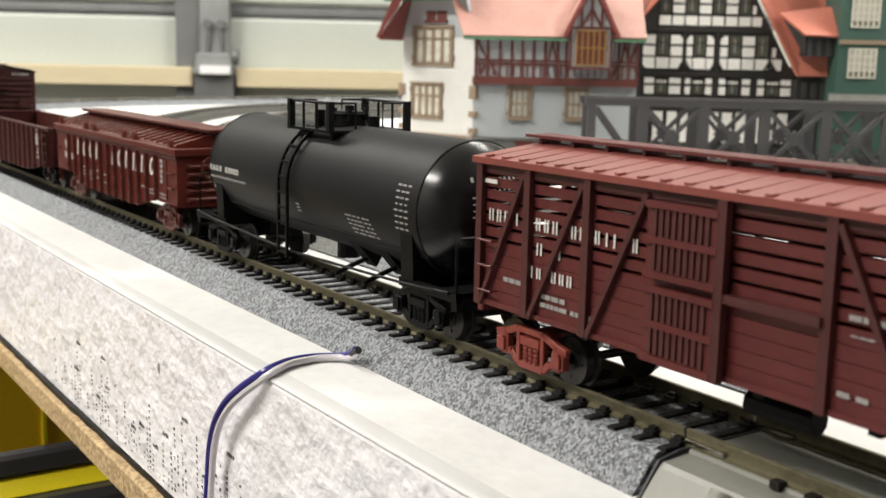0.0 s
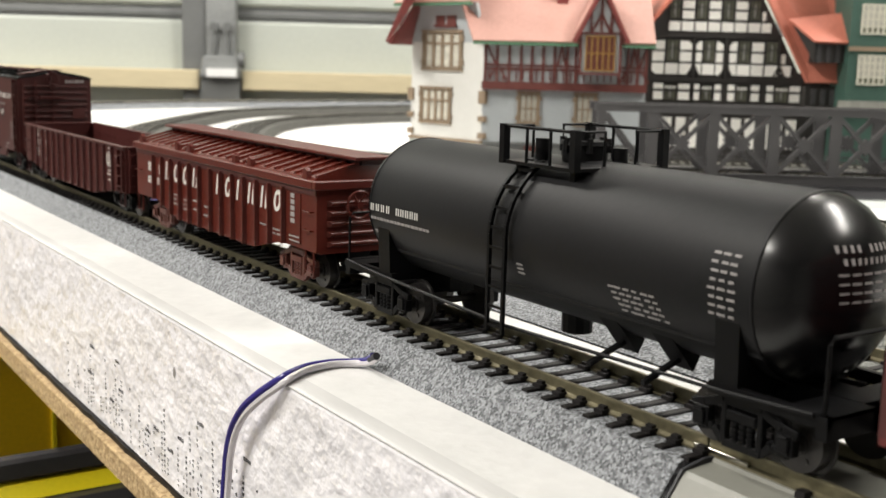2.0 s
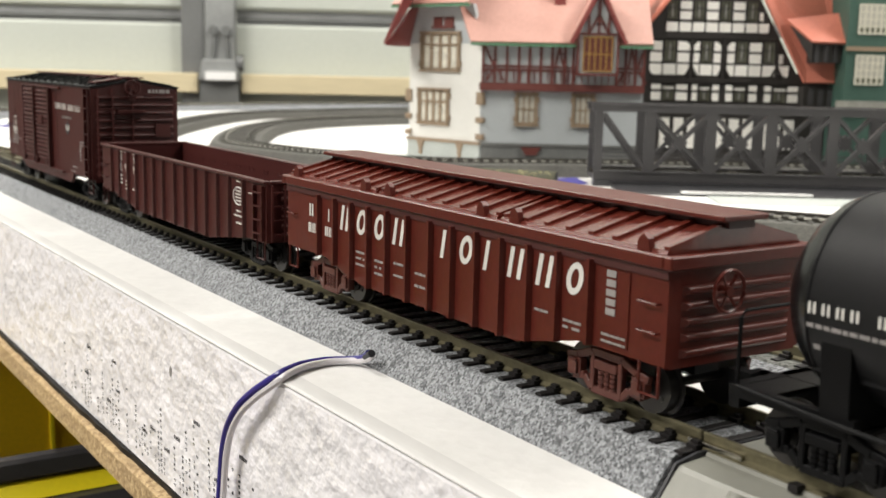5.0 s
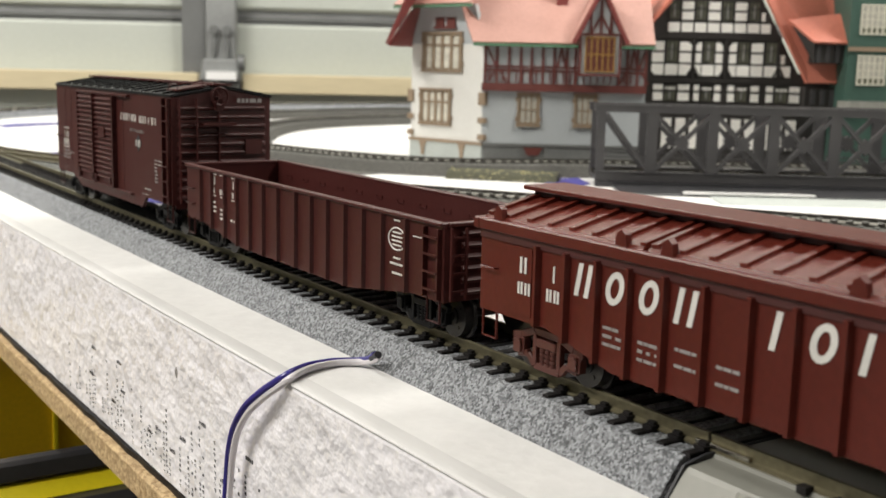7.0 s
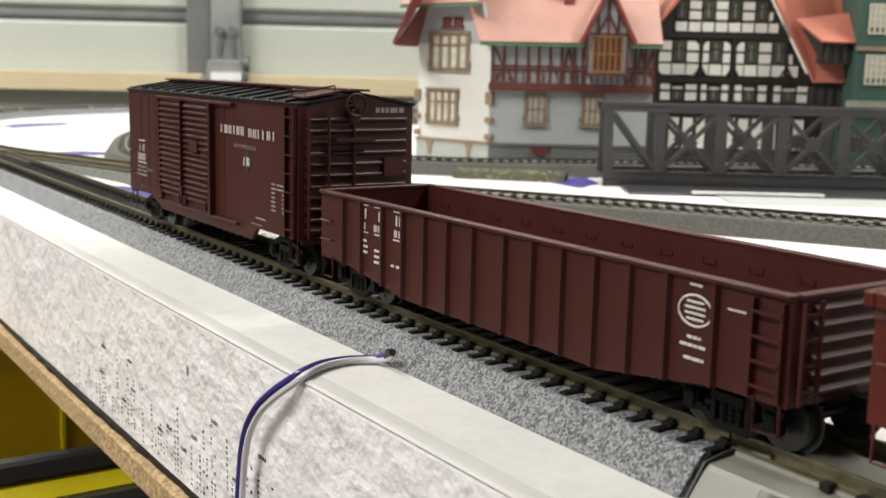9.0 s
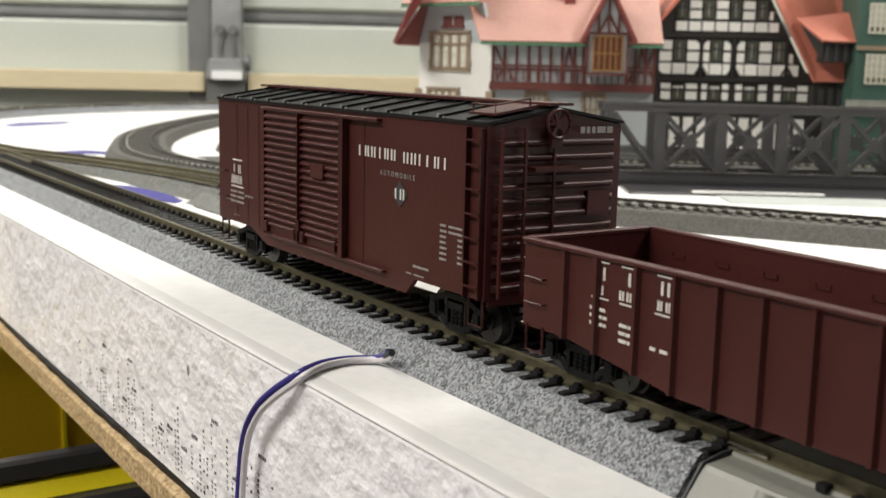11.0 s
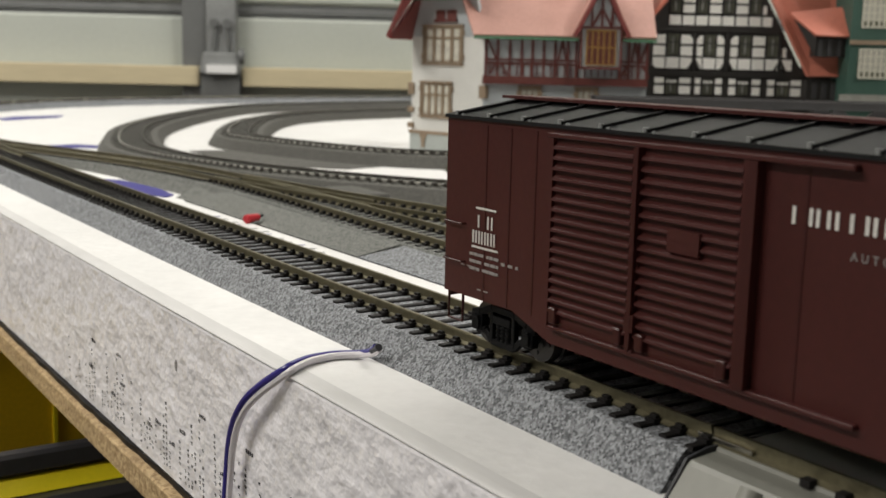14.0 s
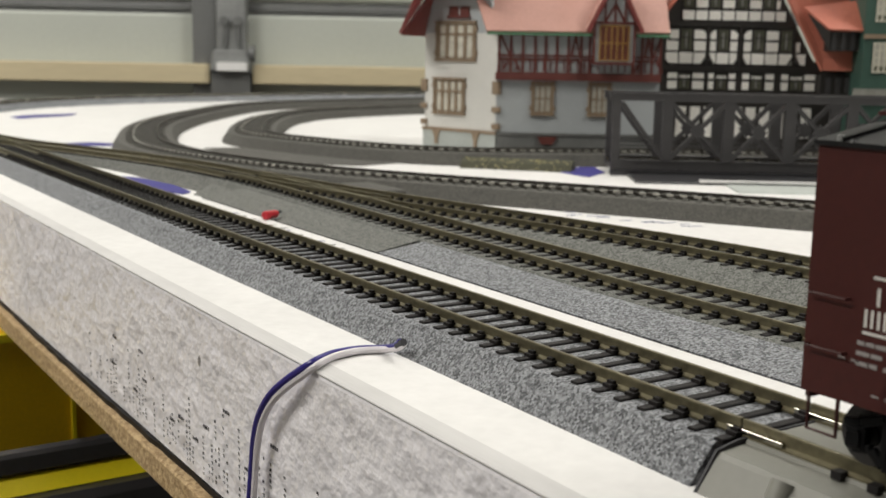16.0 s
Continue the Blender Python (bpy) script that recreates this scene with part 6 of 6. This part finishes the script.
def green_house():
    t = thing("green_house", "dark green model house with cream windows", "model house", laid(0, 790))
    bm = BM(); box(bm, 287, 420, 0, 90, TOP, 160)
    part("wall_body", bm, house_green, t)
    bm = BM(); box(bm, 286.5, 420, -1.6, 0, 76.6, 79.6)
    part("band", bm, trim_brown, t)
    bm = BM(); box(bm, 282, 420, -3, 0, 34, 42)
    part("base_band", bm, pane_dark, t)
    for x in (294.5, 328, 362):
        for z in (53.5, 88.5, 122):
            window(t, mm(x, -0.2, z), 19, 20, 5, 4, cream, pane_grey)
            for k in range(5):
                bm = BM(); box(bm, x + k * 3.8 + 1.0, x + k * 3.8 + 2.9, -1.0, -0.4, z + 1.0, z + 4.2)
                part("dark_pane", bm, pane_green, t)
    bm = BM(); slab(bm, [(283, -6, 160), (424, -6, 160), (424, 46, 205), (283, 46, 205)], 2.4)
    part("roof", bm, verge_red, t)


villa()
timbered_house()
green_house()


def truss_bridge():
    t = thing("truss_bridge", "dark grey plastic truss girder bridge", "model bridge", laid(97, 672, 0, -2))
    n, step = 9, 36.5
    xs = [0.0, 30.0] + [30 + step * k for k in range(1, n)]
    Lx = xs[-1] + 4
    for y, tag in ((0.0, 0), (34.0, 1)):
        bm = BM(); box(bm, -1.5, Lx, y, y + 4, 35.0, 39.4); box(bm, -2.0, Lx, y - 0.6, y + 4.6, 38.6, 39.8)
        part("top_chord", bm, girder, t)
        bm = BM(); box(bm, 0, Lx, y, y + 4, -6.4, -0.6); box(bm, 0, Lx, y - 0.6, y + 4.6, -1.4, -0.4)
        part("bottom_chord", bm, girder, t)
        for k, x in enumerate(xs):
            bm = BM(); box(bm, x, x + (5.0 if k == 0 else 6.5), y + 0.4, y + 3.6, -0.6, 35)
            part("post", bm, girder, t)
        for k in range(len(xs) - 1):
            a, b = xs[k] + 5.5, xs[k + 1] + 1.0
            diag = [((a, 34), (b, 0.5))] if k == 0 else [((a, 34), (b, 0.5)), ((a, 0.5), (b, 34))]
            for p, q in diag:
                bm = BM(); bar(bm, (p[0], y + 2, p[1]), (q[0], y + 2, q[1]), 2.4, 3.4, (0, 1, 0))
                part("diagonal", bm, girder, t)
            m = (a + b) / 2
            if k:
                bm = BM(); extrude(bm, [(m - 4.5, 17.2), (m, 22.5), (m + 4.5, 17.2), (m, 12)], "y", y + 0.2, y + 3.8)
                part("gusset", bm, girder, t)
            bm = BM(); bar(bm, (a - 1, y + 2, 8.2), (b + 1, y + 2, 8.2), 1.0)
            part("hand_bar", bm, girder, t)
    bm = BM(); box(bm, 0, Lx, 4, 34, -6.0, -4.5)
    part("deck", bm, girder, t)
    for k in range(46):
        bm = BM(); box(bm, 2 + k * 7, 5 + k * 7, 6, 32, -4.5, -3.2)
        part("deck_tie", bm, tie_mat, t)
    for y in (12, 27):
        bm = BM(); box(bm, 0, Lx, y, y + 1, -3.2, -1.2)
        part("deck_rail", bm, rail_bright, t)
    for x in (8, Lx - 30):
        bm = BM(); box(bm, x, x + 22, -1, 38, TOP, -6.4)
        part("pier", bm, case_black, t)
    bm = BM(); extrude(bm, [(-44, TOP), (-40, -8.8), (-6, -8.4), (-4, TOP)], "x", 10, Lx)
    part("front_bed", bm, case_black, t, "dark strip before the bridge")
    bm = BM(); extrude(bm, [(-80, TOP), (-76, -9.2), (-46, -9.2), (-44.5, TOP)], "x", 60, Lx)
    part("grey_strip", bm, plinth_pale, t, "grey foam strip before the bridge")
    # black box added as the shadow below the girder
    bm = BM(); box(bm, 0, Lx, -2.2, 5.0, TOP, -6.5)
    part("girder_shadow", bm, case_black, t, "black strip painted as the shadow under the girder")
    bm = BM(); box(bm, 46, 120, -44, -40, -8.7, -7.4)
    part("white_block", bm, foam_top, t, "strip of white foam against the bridge")


truss_bridge()
yard = thing("yard_plate", "dark grey ground plate before the model houses", "ground plate", laid(0, 0))
bm = BM(); extrude(bm, [(36, 735), (430, 735), (430, 800), (36, 800)], "z", TOP + 0.03, TOP + 0.6)
part("plate", bm, yard_grey, yard)


def scatter_bank():
    """Low bank with yellow scatter beside the inner track."""
    t = tagged(thing("scatter_bank", "low dark bank sprinkled with yellow scatter", "embankment", mm(243, 538, 0, -47)), kind="stuff")
    bm = BM(); extrude(bm, [(-4, TOP), (0, -6), (6, -4.2), (15, -4.2), (18, TOP)], "x", -2, 68)
    part("bank", bm, moss, t)
    bm = BM()
    r = random.Random(3)
    for k in range(170):
        x, f = r.uniform(0, 66), r.uniform(0, 1)
        if r.random() < 0.4 and 30 < x < 45:
            continue
        y = -3.6 + 9.4 * f
        z = (TOP + 4 * min(1, f * 2)) + (1.8 * max(0, f * 2 - 1))
        s = r.uniform(0.3, 0.85)
        cyl(bm, (x, y, z - s * 0.3), (x + r.uniform(-.3, .3), y - s * 0.4, z + s), s, 5, s * 0.4)
    tagged(part("flecks", bm, flower, t), kind="stuff")


scatter_bank()


# ---- what moves ----
def motions():
    for car, x, y in CARS:
        walk(car, [(t, mm(x, y + p, 0)) for t, p in zip(TRAIN_T, TRAIN_Y)])
    times = [0.15 * k for k in range(107)] + [16.0]
    angle = [(TRAIN_Y[0] - float(np.interp(t, TRAIN_T, TRAIN_Y))) / WHEEL_R for t in times]
    for w, q in WHEELSETS:
        walk(w, [(t, pose(0, q * K, WHEEL_R * K, math.degrees(a) % 360)) for t, a in zip(times, angle)])


motions()
